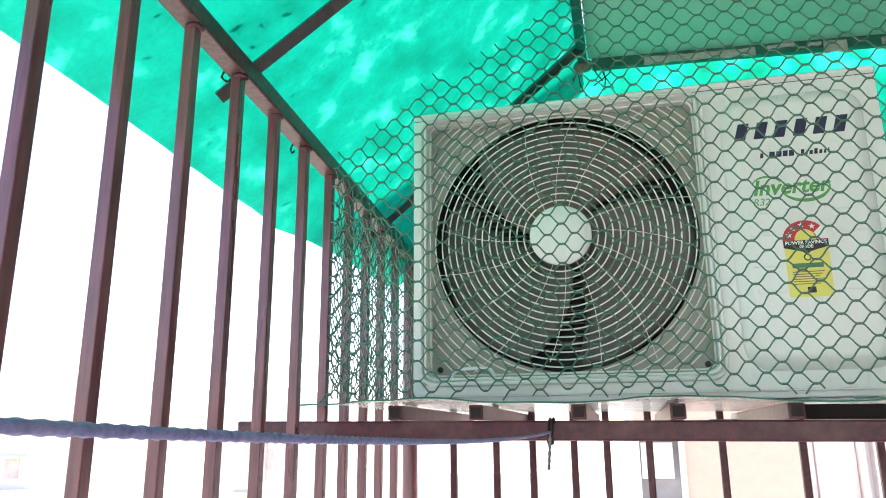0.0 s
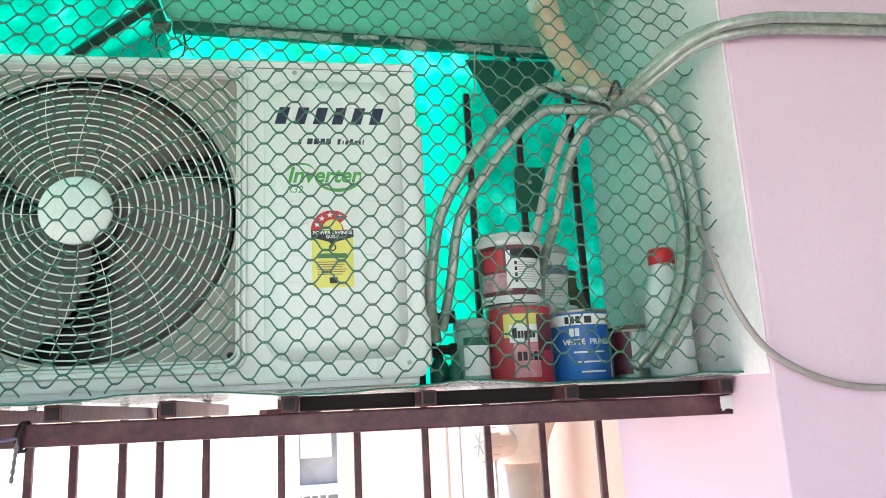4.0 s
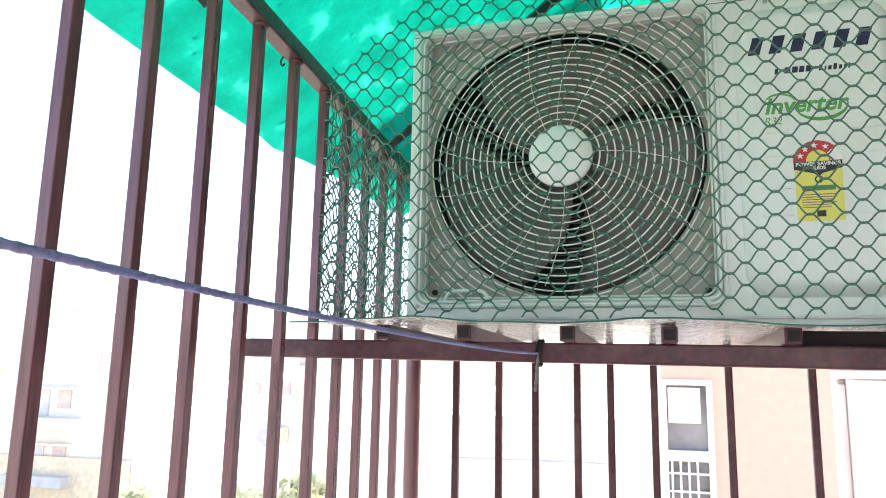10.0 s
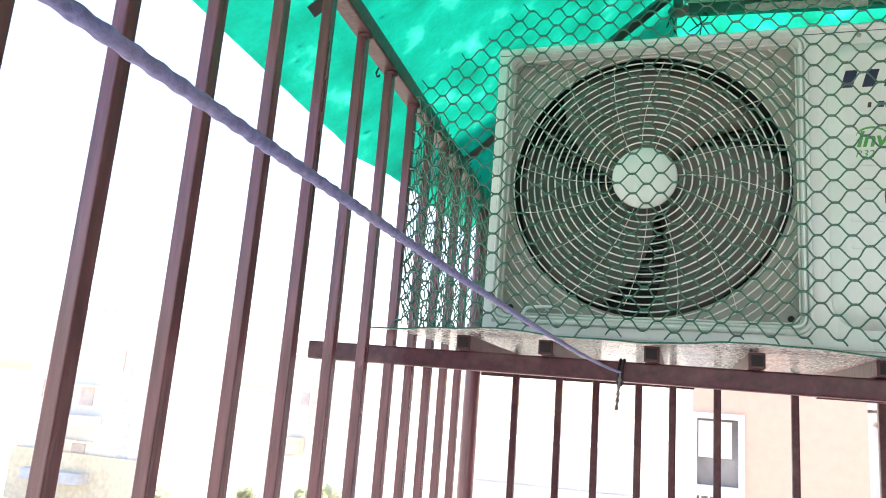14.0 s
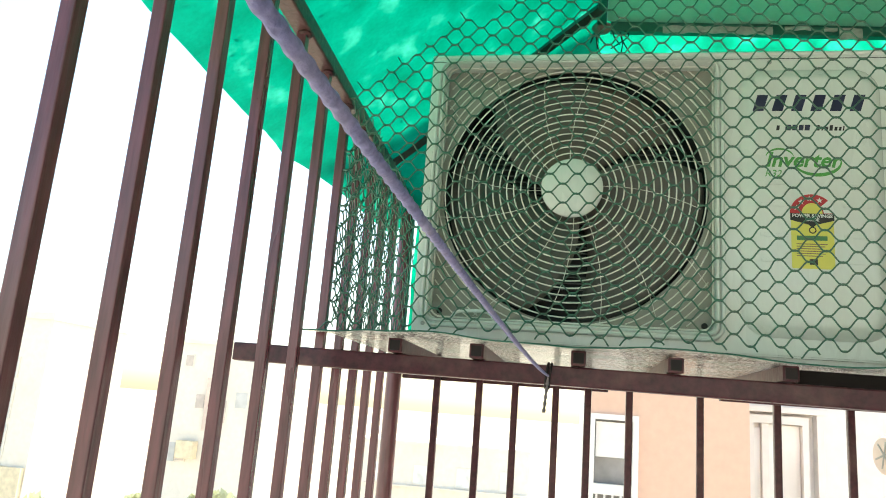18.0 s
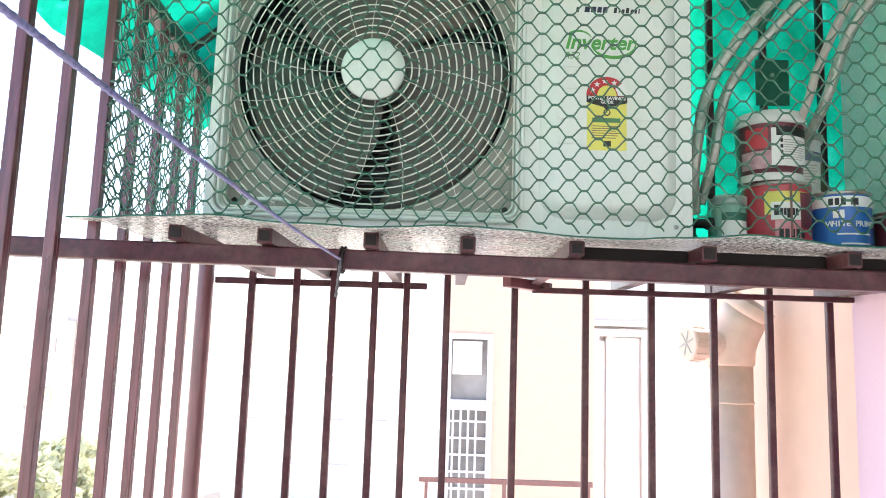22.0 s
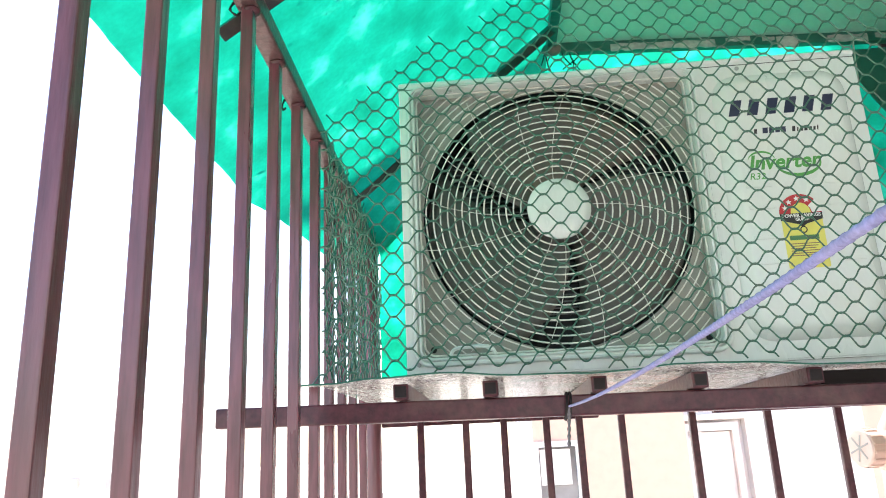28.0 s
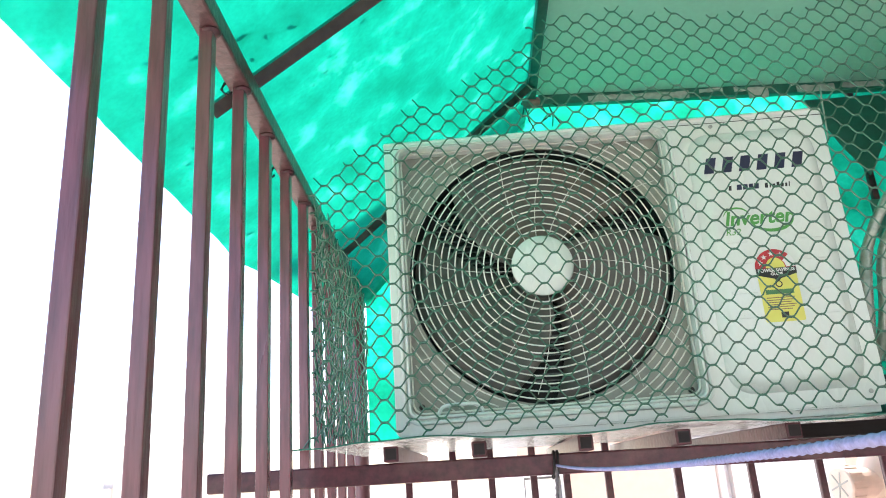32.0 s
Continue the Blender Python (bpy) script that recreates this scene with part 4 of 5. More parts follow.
part("dial", plate([(LC + 0.0062 * math.cos(k), 1.812 + 0.0062 * math.sin(k)) for k in [i * 2 * math.pi / 16 for i in range(16)]], FY - 0.0014, 0.0006), M_INK, label)
part("dial_face", plate([(LC + 0.0042 * math.cos(k), 1.812 + 0.0042 * math.sin(k)) for k in [i * 2 * math.pi / 14 for i in range(14)]], FY - 0.0017, 0.0006), M_YELLOW, label)
part("line", plate([(LX0 + 0.01, 1.802), (LX1 - 0.012, 1.802), (LX1 - 0.012, 1.794), (LX0 + 0.01, 1.794)], FY - 0.0008, 0.0006), surface("label_green", (0.06, 0.2, 0.08)), label)
for k in range(6):
    z = 1.788 - 0.0042 * k
    part("line", plate([(LX0 + 0.009, z), (LX1 - 0.012 - 0.004 * (k % 3), z), (LX1 - 0.012 - 0.004 * (k % 3), z - 0.0013), (LX0 + 0.009, z - 0.0013)], FY - 0.0008, 0.0006), M_RUST, label)
part("line", plate([(LC - 0.006, 1.761), (LC + 0.007, 1.761), (LC + 0.007, 1.751), (LC - 0.006, 1.751)], FY - 0.0008, 0.0006), M_INK, label)

# the prints sit a little low on the panel
for ob in ac.children:
    if ob.name.split(".")[0] in ("mark_block", "mark_line", "lettering", "swoosh", "energy_label"):
        ob.location.z = -0.012

# ---- rope ----
kx, ky, kz = -0.1265, 1.244, 1.516
rope = thing("rope", (kx, ky, kz), "lavender twisted plastic clothes line tied to the beam", "rope")
path = []
for k in range(2400):
    d = 2.4 * k / 2399
    g = d * (1.2 - d) * 2.8 if d < 1.2 else -3.36 * (d - 1.2)
    path.append((kx - 0.0074 * d + 0.0025 * g, ky - 0.008 - d, kz + 0.0014 * d - 0.0098 * g))
part("line", tube(path, 0.0018, 8, wob=lambda i, k: 1.0 + 0.1 * math.cos(2 * (2 * math.pi * k / 8) + i * 0.9)), M_ROPE, rope, smooth=True)
bm = bmesh.new()
for q in range(2):
    tube([(kx - 0.003 + 0.0055 * q + 0.002 * math.sin(a), 1.263 + 0.0195 * math.cos(a) * 1.05, 1.5175 + 0.0205 * math.sin(a)) for a in [i * 2 * math.pi / 20 for i in range(20)]], 0.0022, 6, bm, closed=True)
part("knot", bm, M_DARKIN, rope, "dark grimy loops round the beam", smooth=True)
tail = [(kx - 0.00008 * k, 1.244, 1.515 - 0.00095 * k) for k in range(62)]
part("tail", tube(tail, 0.0024, 8, wob=lambda i, k: 1.0 + 0.3 * math.cos(2 * (2 * math.pi * k / 8) + i * 0.55)), M_TAIL, rope, "grimy twisted tail end", smooth=True)


# ---- refrigerant pipes ----
def wrapped(pts, r, steps=16):
    path = smooth_path(pts, steps)
    rnd = random.Random(len(pts) * 7 + int(abs(pts[0][0]) * 1000))
    ph = [rnd.uniform(-1, 1) for _ in range(len(path))]
    def wob(i, k):
        a = 2 * math.pi * k / 22
        crease = 0.16 * max(0.0, noise.noise((i * 0.33, 1.1 * math.cos(a), 1.1 * math.sin(a) + 9 * ph[0]))) + 0.07 * noise.noise((i * 0.9, 2.4 * math.cos(a), 2.4 * math.sin(a) + 5 * ph[1]))
        return 1.0 + 0.015 * ph[i] + 0.06 * math.sin(5 * a + 0.7 * math.sin(i * 0.21)) + 0.045 * math.sin(9 * a + 1.3 * math.sin(i * 0.13 + 1)) - crease
    return tube(path, r, 22, wob=wob)


coil = thing("pipe_coil", (0.85, 1.3, 1.56), "coiled insulated pipes wrapped in wrinkled clear plastic", "pipe")
TIE = (0.812, 1.29, 2.035)
part("pipe", wrapped([(AX1 + 0.03, 1.44, 1.645), (0.483, 1.4, 1.73), (0.508, 1.39, 1.87), (0.578, 1.36, 1.985), (0.678, 1.32, 2.078), (0.753, 1.28, 2.068), TIE], 0.0101), M_FILM, coil, smooth=True)
part("pipe", wrapped([(AX1 + 0.045, 1.45, 1.665), (0.525, 1.42, 1.75), (0.548, 1.41, 1.87), (0.61, 1.38, 1.965), (0.688, 1.33, 2.04), (0.758, 1.29, 2.035), TIE], 0.0092), M_FILM, coil, smooth=True)
part("pipe", wrapped([TIE, (0.848, 1.255, 2.045), (0.888, 1.25, 2.012), (0.919, 1.25, 1.93), (0.924, 1.25, 1.8), (0.9, 1.25, 1.69), (0.853, 1.25, 1.615), (0.822, 1.252, 1.577)], 0.0118), M_FILM, coil, smooth=True)
part("pipe", wrapped([TIE, (0.838, 1.275, 2.02), (0.873, 1.272, 1.985), (0.9, 1.272, 1.9), (0.908, 1.27, 1.79), (0.882, 1.27, 1.685), (0.832, 1.27, 1.612), (0.795, 1.275, 1.577)], 0.011), M_FILM, coil, smooth=True)
part("pipe", wrapped([TIE, (0.778, 1.33, 2.02), (0.753, 1.38, 1.96), (0.733, 1.42, 1.86), (0.723, 1.5, 1.78), (0.723, 1.53, 1.7)], 0.0101), M_FILM, coil, smooth=True)
part("pipe", wrapped([(0.818, 1.26, 2.06), (0.778, 1.28, 2.06), (0.746, 1.35, 2.02), (0.713, 1.4, 1.92), (0.693, 1.42, 1.84), (0.683, 1.52, 1.76), (0.678, 1.56, 1.7)], 0.0076), M_HOSE, coil, "bare grey drain hose", smooth=True)
for k, (dy, dz) in enumerate(((0, 0), (-0.02, 0.012), (0.004, 0.024))):
    part("pipe_run", wrapped([TIE, (0.838, 1.2 + dy, 2.04 + dz), (0.888, 1.13 + dy, 2.072 + dz), (0.958, 1.1 + dy, 2.09 + dz * 0.8), (1.078, 1.096 + dy, 2.098 + dz * 0.8), (1.4, 1.096 + dy, 2.1 + dz * 0.8), (2.0, 1.096 + dy, 2.09 + dz)], 0.0088), M_FILM, coil, smooth=True)
part("tie_wire", tube(smooth_path([(0.663, 1.27, 2.075), (0.718, 1.25, 2.04), (0.778, 1.245, 2.025), TIE, (0.815, 1.25, 2.045), (0.805, 1.245, 2.07), (0.788, 1.25, 2.035)], 6), 0.0028, 6), M_INK, coil, "black binding wire")
hose = [(0.918, 1.23, 1.8), (0.873, 1.13, 1.745), (0.885, 1.107, 1.66), (0.933, 1.107, 1.585), (1.013, 1.108, 1.54), (1.098, 1.108, 1.523), (1.198, 1.108, 1.525), (1.4, 1.108, 1.55), (1.9, 1.108, 1.66)]
tagged(part("hose", tube(smooth_path(hose, 8), 0.0052, 8), M_DRAIN, smooth=True), "thin grey drain hose sagging along the pink wall", "hose")

elbow = thing("drain_elbow", (0.78, 1.62, 2.3), "beige foam-wrapped pipe bending down from the slab", "pipe")
part("pipe", wrapped([(0.78, 1.53, 2.45), (0.783, 1.51, 2.36), (0.797, 1.49, 2.265), (0.828, 1.47, 2.195), (0.853, 1.43, 2.14), (0.86, 1.38, 2.09)], 0.029), M_FOAM, elbow, smooth=True)
part("sleeve", wrapped([(0.78, 1.53, 2.42), (0.7805, 1.522, 2.385), (0.783, 1.511, 2.355)], 0.0315), M_BUCKET, elbow, "paint-daubed white sleeve", smooth=True)

# dark pieces hanging behind the pipes
flap = thing("dark_flap", (0.72, 1.78, 2.3), "dark green torn plastic flap behind the pipes", "plastic sheet")
bm = plate([(0.66, 2.38), (0.9, 2.38), (0.88, 2.3), (0.83, 2.24), (0.78, 2.16), (0.73, 2.24), (0.69, 2.32)], 1.79, 0.002)
part("flap", bm, M_DKGREEN, flap)
clamp = thing("clamp_plate", (0.80, 1.805, 2.05), "dark square plate bolted to a bar", "plate")
part("plate", box(0.77, 0.85, 1.802, 1.809, 1.985, 2.1, 0.002), M_DKGREEN, clamp)
part("bolt", lathe([(0.005, 0), (0.005, 0.004), (0.003, 0.006)], (0.808, 1.802, 2.06), 10, "y"), M_SCREW, clamp)


# loose string and strap by the pipes
string = thing("string", (0.93, 1.5, 2.3), "thin white string hanging beside the plaster", "string")
part("strand", tube(smooth_path([(0.885, 1.5, 2.41), (0.89, 1.495, 2.36), (0.903, 1.49, 2.29), (0.91, 1.485, 2.23), (0.906, 1.48, 2.2)], 6), 0.0008, 5), M_WHITE, string, smooth=True)
part("strand", tube(smooth_path([(0.903, 1.49, 2.29), (0.915, 1.488, 2.28), (0.924, 1.49, 2.285)], 5), 0.0007, 5), M_WHITE, string, smooth=True)
strap = thing("strap", (0.66, 1.72, 2.3), "grey plastic strap hanging from the slab edge", "strap")
part("band", tube(smooth_path([(0.672, 1.722, 2.385), (0.668, 1.722, 2.33), (0.664, 1.722, 2.27), (0.66, 1.722, 2.23)], 5), 0.002, 5), M_HOSE, strap, smooth=True)


# ---- paint tins on the shelf ----
SH = 1.5595


def tin(name, cx, cy, z, r, h, mat, label, category, lid=None, rim=None, shoulder=0.0):
    th = thing(name, (cx, cy, z), label, category, "paint containers on the shelf")
    prof = [(r - 0.004, 0), (r, 0.003), (r, 0.006), (r - 0.0015, 0.009), (r - 0.0015 + shoulder, h - 0.009), (r + shoulder, h - 0.006), (r + shoulder, h - 0.002), (r + shoulder - 0.003, h)]
    b = part("body", lathe(prof, (cx, cy, z), 36), mat, th, smooth=True)
    return th, b


def wrap(cx, cy, r, z0, z1, a0, a1, n=14):
    """A curved label on a tin, between two angles; 270 faces the front."""
    bm = bmesh.new()
    lo, hi = [], []
    for k in range(n + 1):
        a = radians(a0 + (a1 - a0) * k / n)
        lo.append(bm.verts.new((cx + r * math.cos(a), cy + r * math.sin(a), z0)))
        hi.append(bm.verts.new((cx + r * math.cos(a), cy + r * math.sin(a), z1)))
    for k in range(n):
        bm.faces.new((lo[k], lo[k + 1], hi[k + 1], hi[k]))
    return bm


# red tin with a white badge
cx, cy, r = 0.661, 1.475, 0.062
red, b = tin("paint_tin", cx, cy, SH, r, 0.142, M_TINRED, "red printed paint tin with a drip-stained label", "paint tin")
part("label", wrap(cx, cy, r - 0.0002, SH + 0.085, SH + 0.128, 228, 305), M_YELLOW, b)
part("badge", wrap(cx, cy, r + 0.0004, SH + 0.075, SH + 0.108, 238, 300), M_WHITE, b)
for a0, a1, h0, h1 in ((243, 251, .083, .102), (252, 257, .083, .096), (258, 262, .083, .096), (263, 269, .078, .096), (270, 276, .083, .096), (277, 282, .083, .096)):
    part("mark_block", wrap(cx, cy, r + 0.0009, SH + h0, SH + h1, a0, a1, 4), M_INK, b)
for k in range(5):
    part("mark_block", wrap(cx, cy, r + 0.0009, SH + 0.042, SH + 0.058, 250 + k * 9, 257 + k * 9, 3), M_INK, b)
part("pale_field", wrap(cx, cy, r + 0.0003, SH + 0.012, SH + 0.074, 244, 290), surface("pink_field", (0.6, 0.2, 0.24), rough=0.4, stain=40, stain_col=(0.7, 0.45, 0.45), stain_amt=0.7), b)
part("dark_field", wrap(cx, cy, r + 0.0014, SH + 0.06, SH + 0.126, 286, 318), M_MAROON, b)
part("drip", wrap(cx, cy, r + 0.0012, SH + 0.045, SH + 0.142, 268, 272, 4), M_RUST, b, "dried brown paint drip")
part("lid", lathe([(0.059, 0), (0.063, 0.002), (0.063, 0.006), (0.057, 0.007), (0.055, 0.004)], (cx, cy, SH + 0.141), 36), M_TIN, red, "dull metal lid", smooth=True)
# bucket on the red tin
cx, cy, r, z = 0.651, 1.475, 0.059, SH + 0.149
bucket, b = tin("paint_bucket", cx, cy, z, r, 0.115, M_MAROON, "white plastic paint bucket with a maroon print", "paint bucket", shoulder=0.004)
part("base_band", wrap(cx, cy, r + 0.0018, z + 0.0, z + 0.014, 190, 350), M_BUCKET, b)
part("label", wrap(cx, cy, r + 0.0032, z + 0.026, z + 0.098, 250, 324), M_WHITE, b)
part("title_bar", wrap(cx, cy, r + 0.0038, z + 0.083, z + 0.1, 258, 326), M_INK, b)
for k in range(9):
    part("line", wrap(cx, cy, r + 0.004, z + 0.074 - 0.0045 * k, z + 0.0755 - 0.0045 * k, 270, 316 - 5 * (k % 3), 8), M_HOSE, b)
M_SMEAR = surface("faded_pink_print", (0.5, 0.3, 0.33), rough=0.4, spread=0.2, grain=120, stain=40, stain_col=(0.25, 0.06, 0.1), stain_amt=0.6)
part("faded_print", wrap(cx, cy, r + 0.0024, z + 0.022, z + 0.056, 196, 258), M_SMEAR, b)
part("dark_print", wrap(cx, cy, r + 0.0022, z + 0.098, z + 0.106, 196, 335), M_INK, b)
for k in range(4):
    part("dot", wrap(cx, cy, r + 0.0043, z + 0.07 - 0.011 * k, z + 0.077 - 0.011 * k, 264, 268.5, 2), M_INK, b)
part("patch", wrap(cx, cy, r + 0.0026, z + 0.06, z + 0.1, 205, 245), M_TINRED, b)
part("lid", lathe([(0.063, 0), (0.066, 0.002), (0.066, 0.012), (0.0635, 0.014), (0.0635, 0.022), (0.061, 0.025), (0.057, 0.0255), (0.055, 0.021)], (cx, cy, z + 0.108), 40), M_BUCKET, bucket, "white snap-on lid", smooth=True)
# blue primer tin
cx, cy, r = 0.78, 1.475, 0.0565
blue, b = tin("paint_tin", cx, cy, SH, r, 0.128, M_TINBLUE, "blue primer tin with a tin-coloured paint-streaked lid", "paint tin")
part("rim_band", wrap(cx, cy, r + 0.0006, SH + 0.104, SH + 0.124, 180, 360, 24), M_WHITE, b, "paint-streaked white band")
for a0, a1 in ((225, 233), (236, 243), (246, 254), (262, 276)):
    part("mark_block", wrap(cx, cy, r + 0.001, SH + 0.107, SH + 0.12, a0, a1, 4), M_INK, b)
for a0, a1 in ((232, 241), (243, 251)):
    part("mark_block", wrap(cx, cy, r + 0.0006, SH + 0.083, SH + 0.098, a0, a1, 4), M_WHITE, b)
for i, ch in enumerate("WHITE PRIMER"):
    if ch == " ":
        continue
    a = radians(226 + i * 7.8)
    m = Matrix.Translation((cx + (r + 0.0004) * math.cos(a), cy + (r + 0.0004) * math.sin(a), SH + 0.072)) @ Matrix.Rotation(a + math.pi / 2, 4, "Z") @ FACE
    lettering(ch, 0.0145, m, b, M_WHITE, bold=0.0003)
for k in range(3):
    part("line", wrap(cx, cy, r + 0.0006, SH + 0.052 - k * 0.018, SH + 0.055 - k * 0.018, 238 + 6 * k, 300, 8), M_WHITE, b)
part("lid", lathe([(0.0525, 0), (0.057, 0.002), (0.057, 0.007), (0.051, 0.008), (0.049, 0.004)], (cx, cy, SH + 0.127), 36), M_TIN, blue, "rust-spotted metal lid", smooth=True)
# tall white bucket behind
cx, cy, r, z = 0.772, 1.61, 0.055, SH
stack, b = tin("paint_bucket", cx, cy, z, r, 0.16, M_BUCKET, "white plastic bucket with a faded blue band", "paint bucket", shoulder=0.003)
stack2, b2 = tin("paint_bucket", cx - 0.01, cy, z + 0.162, 0.05, 0.115, M_BUCKET, "small white tub with a grey-blue band", "paint bucket", shoulder=0.003)
part("band", wrap(cx - 0.01, cy, 0.0535, z + 0.225, z + 0.245, 200, 340), surface("slate_band", (0.12, 0.15, 0.2)), b2)
part("lid", lathe([(0.054, 0), (0.057, 0.002), (0.057, 0.014), (0.052, 0.016), (0.05, 0.012)], (cx - 0.01, cy, z + 0.27), 36), M_TIN, stack2, "paint-crusted grey lid", smooth=True)
for k in range(7):
    part("line", wrap(cx - 0.01, cy, 0.0528, z + 0.215 - 0.006 * k, z + 0.217 - 0.006 * k, 225, 300 - 7 * (k % 2), 8), M_HOSE, b2)
# brown stained bottle behind the primer
bot = thing("bottle", (0.845, 1.68, SH), "brown stained bottle behind the primer tin", "bottle", "paint containers on the shelf")
part("body", lathe([(0.036, 0), (0.04, 0.004), (0.04, 0.15), (0.03, 0.19), (0.016, 0.215), (0.016, 0.25), (0.012, 0.252)], (0.845, 1.68, SH), 24), surface("brown_glass", (0.1, 0.07, 0.045), rough=0.25, stain_col=(0.3, 0.25, 0.18), stain_amt=0.6), bot, smooth=True)
# glass jar and small dark bottles
jar = thing("jar", (0.568, 1.47, SH), "green-tinted clear jar with a paper label", "jar", "paint containers on the shelf")
part("body", lathe([(0.03, 0), (0.033, 0.004), (0.033, 0.1), (0.028, 0.108)], (0.568, 1.47, SH), 24), surface("jar_plastic", (0.25, 0.45, 0.37), rough=0.15, spread=0.1), jar, smooth=True)
part("label", wrap(0.568, 1.47, 0.0336, SH + 0.02, SH + 0.075, 230, 320), M_WHITE, jar)
part("title_bar", wrap(0.568, 1.47, 0.034, SH + 0.075, SH + 0.09, 230, 320), M_DKGREEN, jar)
part("lid", lathe([(0.031, 0), (0.0345, 0.002), (0.0345, 0.016), (0.03, 0.019)], (0.568, 1.47, SH + 0.106), 24), surface("jar_lid", (0.3, 0.42, 0.37), rough=0.4), jar, smooth=True)
for x, y, r, h in ((0.508, 1.5, 0.018, 0.075), (0.528, 1.44, 0.014, 0.06)):
    tagged(part("bottle", lathe([(r * .9, 0), (r, 0.003), (r, h * .6), (r * .5, h * .75), (r * .5, h * .95), (r * .4, h)], (x, y, SH), 18), M_DKGREEN, smooth=True), "small dark green bottle beside the valves", "bottle", "paint containers on the shelf")
# short stained tin
cx, cy, r = 0.89, 1.475, 0.046
short, b = tin("paint_tin", cx, cy, SH, r, 0.096, M_TIN, "short rusty paint tin with a torn white label", "paint tin")
part("label", wrap(cx, cy, r + 0.0006, SH + 0.02, SH + 0.088, 245, 310), M_WHITE, b)
part("side_print", wrap(cx, cy, r + 0.0004, SH + 0.01, SH + 0.09, 185, 240), M_MAROON, b)
part("lid", lathe([(0.043, 0), (0.0465, 0.002), (0.0465, 0.006), (0.041, 0.007)], (cx, cy, SH + 0.095), 30), M_RUST, short, "rusted lid", smooth=True)
# white jug with a red cap
jug = thing("jug", (0.902, 1.345, SH), "milky white plastic jug with a red screw cap", "jug", "paint containers on the shelf")
part("body", lathe([(0.036, 0), (0.04, 0.005), (0.04, 0.11), (0.037, 0.135), (0.026, 0.175), (0.02, 0.19), (0.02, 0.205)], (0.902, 1.345, SH), 28), M_MILK, jug, smooth=True)
part("cap", lathe([(0.0225, 0), (0.024, 0.002), (0.024, 0.024), (0.021, 0.028)], (0.902, 1.345, SH + 0.2), 24), M_CAP, jug, "red ribbed cap", smooth=True)

# blue moulded rim by the wall
bm = bmesh.new()
prof = [(-0.036, -0.016), (-0.026, 0.002), (-0.006, 0.0095), (0.06, 0.0115), (0.068, 0.009), (0.07, 0.0)]
A = [bm.verts.new((1.03 + x, 1.06, 1.215 + z)) for x, z in prof]
B = [bm.verts.new((1.03 + x, 1.117, 1.215 + z)) for x, z in prof]
A2 = [bm.verts.new((1.03 + x * .96, 1.064, 1.0 + z * .2)) for x, z in prof]
B2 = [bm.verts.new((1.03 + x * .96, 1.117, 1.0 + z * .2)) for x, z in prof]
for k in range(5):
    bm.faces.new((A[k], A[k + 1], B[k + 1], B[k]))
    bm.faces.new((A2[k], A2[k + 1], A[k + 1], A[k]))
    bm.faces.new((B[k], B[k + 1], B2[k + 1], B2[k]))
    bm.faces.new((B2[k], B2[k + 1], A2[k + 1], A2[k]))
bm.faces.new((A[0], B[0], B2[0], A2[0]))
bm.faces.new((A[5], A2[5], B2[5], B[5]))
bmesh.ops.recalc_face_normals(bm, faces=bm.faces)
bmesh.ops.bevel(bm, geom=bm.edges[:], offset=0.004, segments=2, affect="EDGES")
caddy = thing("wall_box", (1.045, 1.06, 1.0), "blue moulded plastic box fixed to the pink wall", "plastic box")
part("body", bm, M_BLUE, caddy, smooth=True)
part("cap_strip", box(1.1005, 1.108, 1.066, 1.117, 1.19, 1.227, 0.003), M_BUCKET, caddy)

# ---- outside: drain pipe and the wall beside it ----
drain = thing("drain_pipe", (0.864, 2.25, -9.5), "cream drain pipe with an open inlet and a vent cap", "drain pipe")
part("pipe", lathe([(0.064, -9.5), (0.064, 1.37)], (0.864, 2.25, 0), 28), M_UPVC, drain, smooth=True)
part("tee", tube([(0.864, 2.25, 1.358), (0.864, 2.25, 1.365), (0.866, 2.249, 1.41), (0.876, 2.243, 1.45), (0.894, 2.232, 1.49), (0.906, 2.224, 1.515)], [0.066, 0.0695, 0.0705, 0.0705, 0.068, 0.066], 28), M_UPVC, drain, "dusty cream inlet branch", smooth=True)
mouth = Matrix.Translation((0.908, 2.222, 1.52)) @ Vector((0.45, -0.35, 0.82)).to_track_quat("Z", "Y").to_matrix().to_4x4()
bm = bmesh.new()
rings = [[bm.verts.new(mouth @ Vector((r * math.cos(2 * math.pi * k / 28), r * math.sin(2 * math.pi * k / 28), h))) for k in range(28)] for r, h in ((0.066, -0.01), (0.0705, -0.008), (0.0715, 0.004), (0.0715, 0.024), (0.0675, 0.026), (0.062, 0.025), (0.061, -0.005))]
for a, b in zip(rings, rings[1:]):
    for k in range(28):
        bm.faces.new((a[k], a[(k + 1) % 28], b[(k + 1) % 28], b[k]))
bmesh.ops.recalc_face_normals(bm, faces=bm.faces)
part("socket", bm, M_UPVC, drain, "open pipe socket with a raised rim", smooth=True)
part("collar", lathe([(0.066, 1.252), (0.0672, 1.254), (0.0672, 1.2565), (0.065, 1.258)], (0.864, 2.25, 0), 28), M_UPVC, drain, smooth=True)
bm = lathe([(0.042, 0), (0.042, 0.1), (0.05, 0.102), (0.05, 0.144), (0.046, 0.148)], (0, 0, 0), 24, "x")
bmesh.ops.transform(bm, matrix=Matrix.Translation((0.868, 2.24, 1.418)) @ Matrix.Rotation(radians(195), 4, "Z"), verts=bm.verts)
branch = part("branch", bm, M_UPVC, drain)
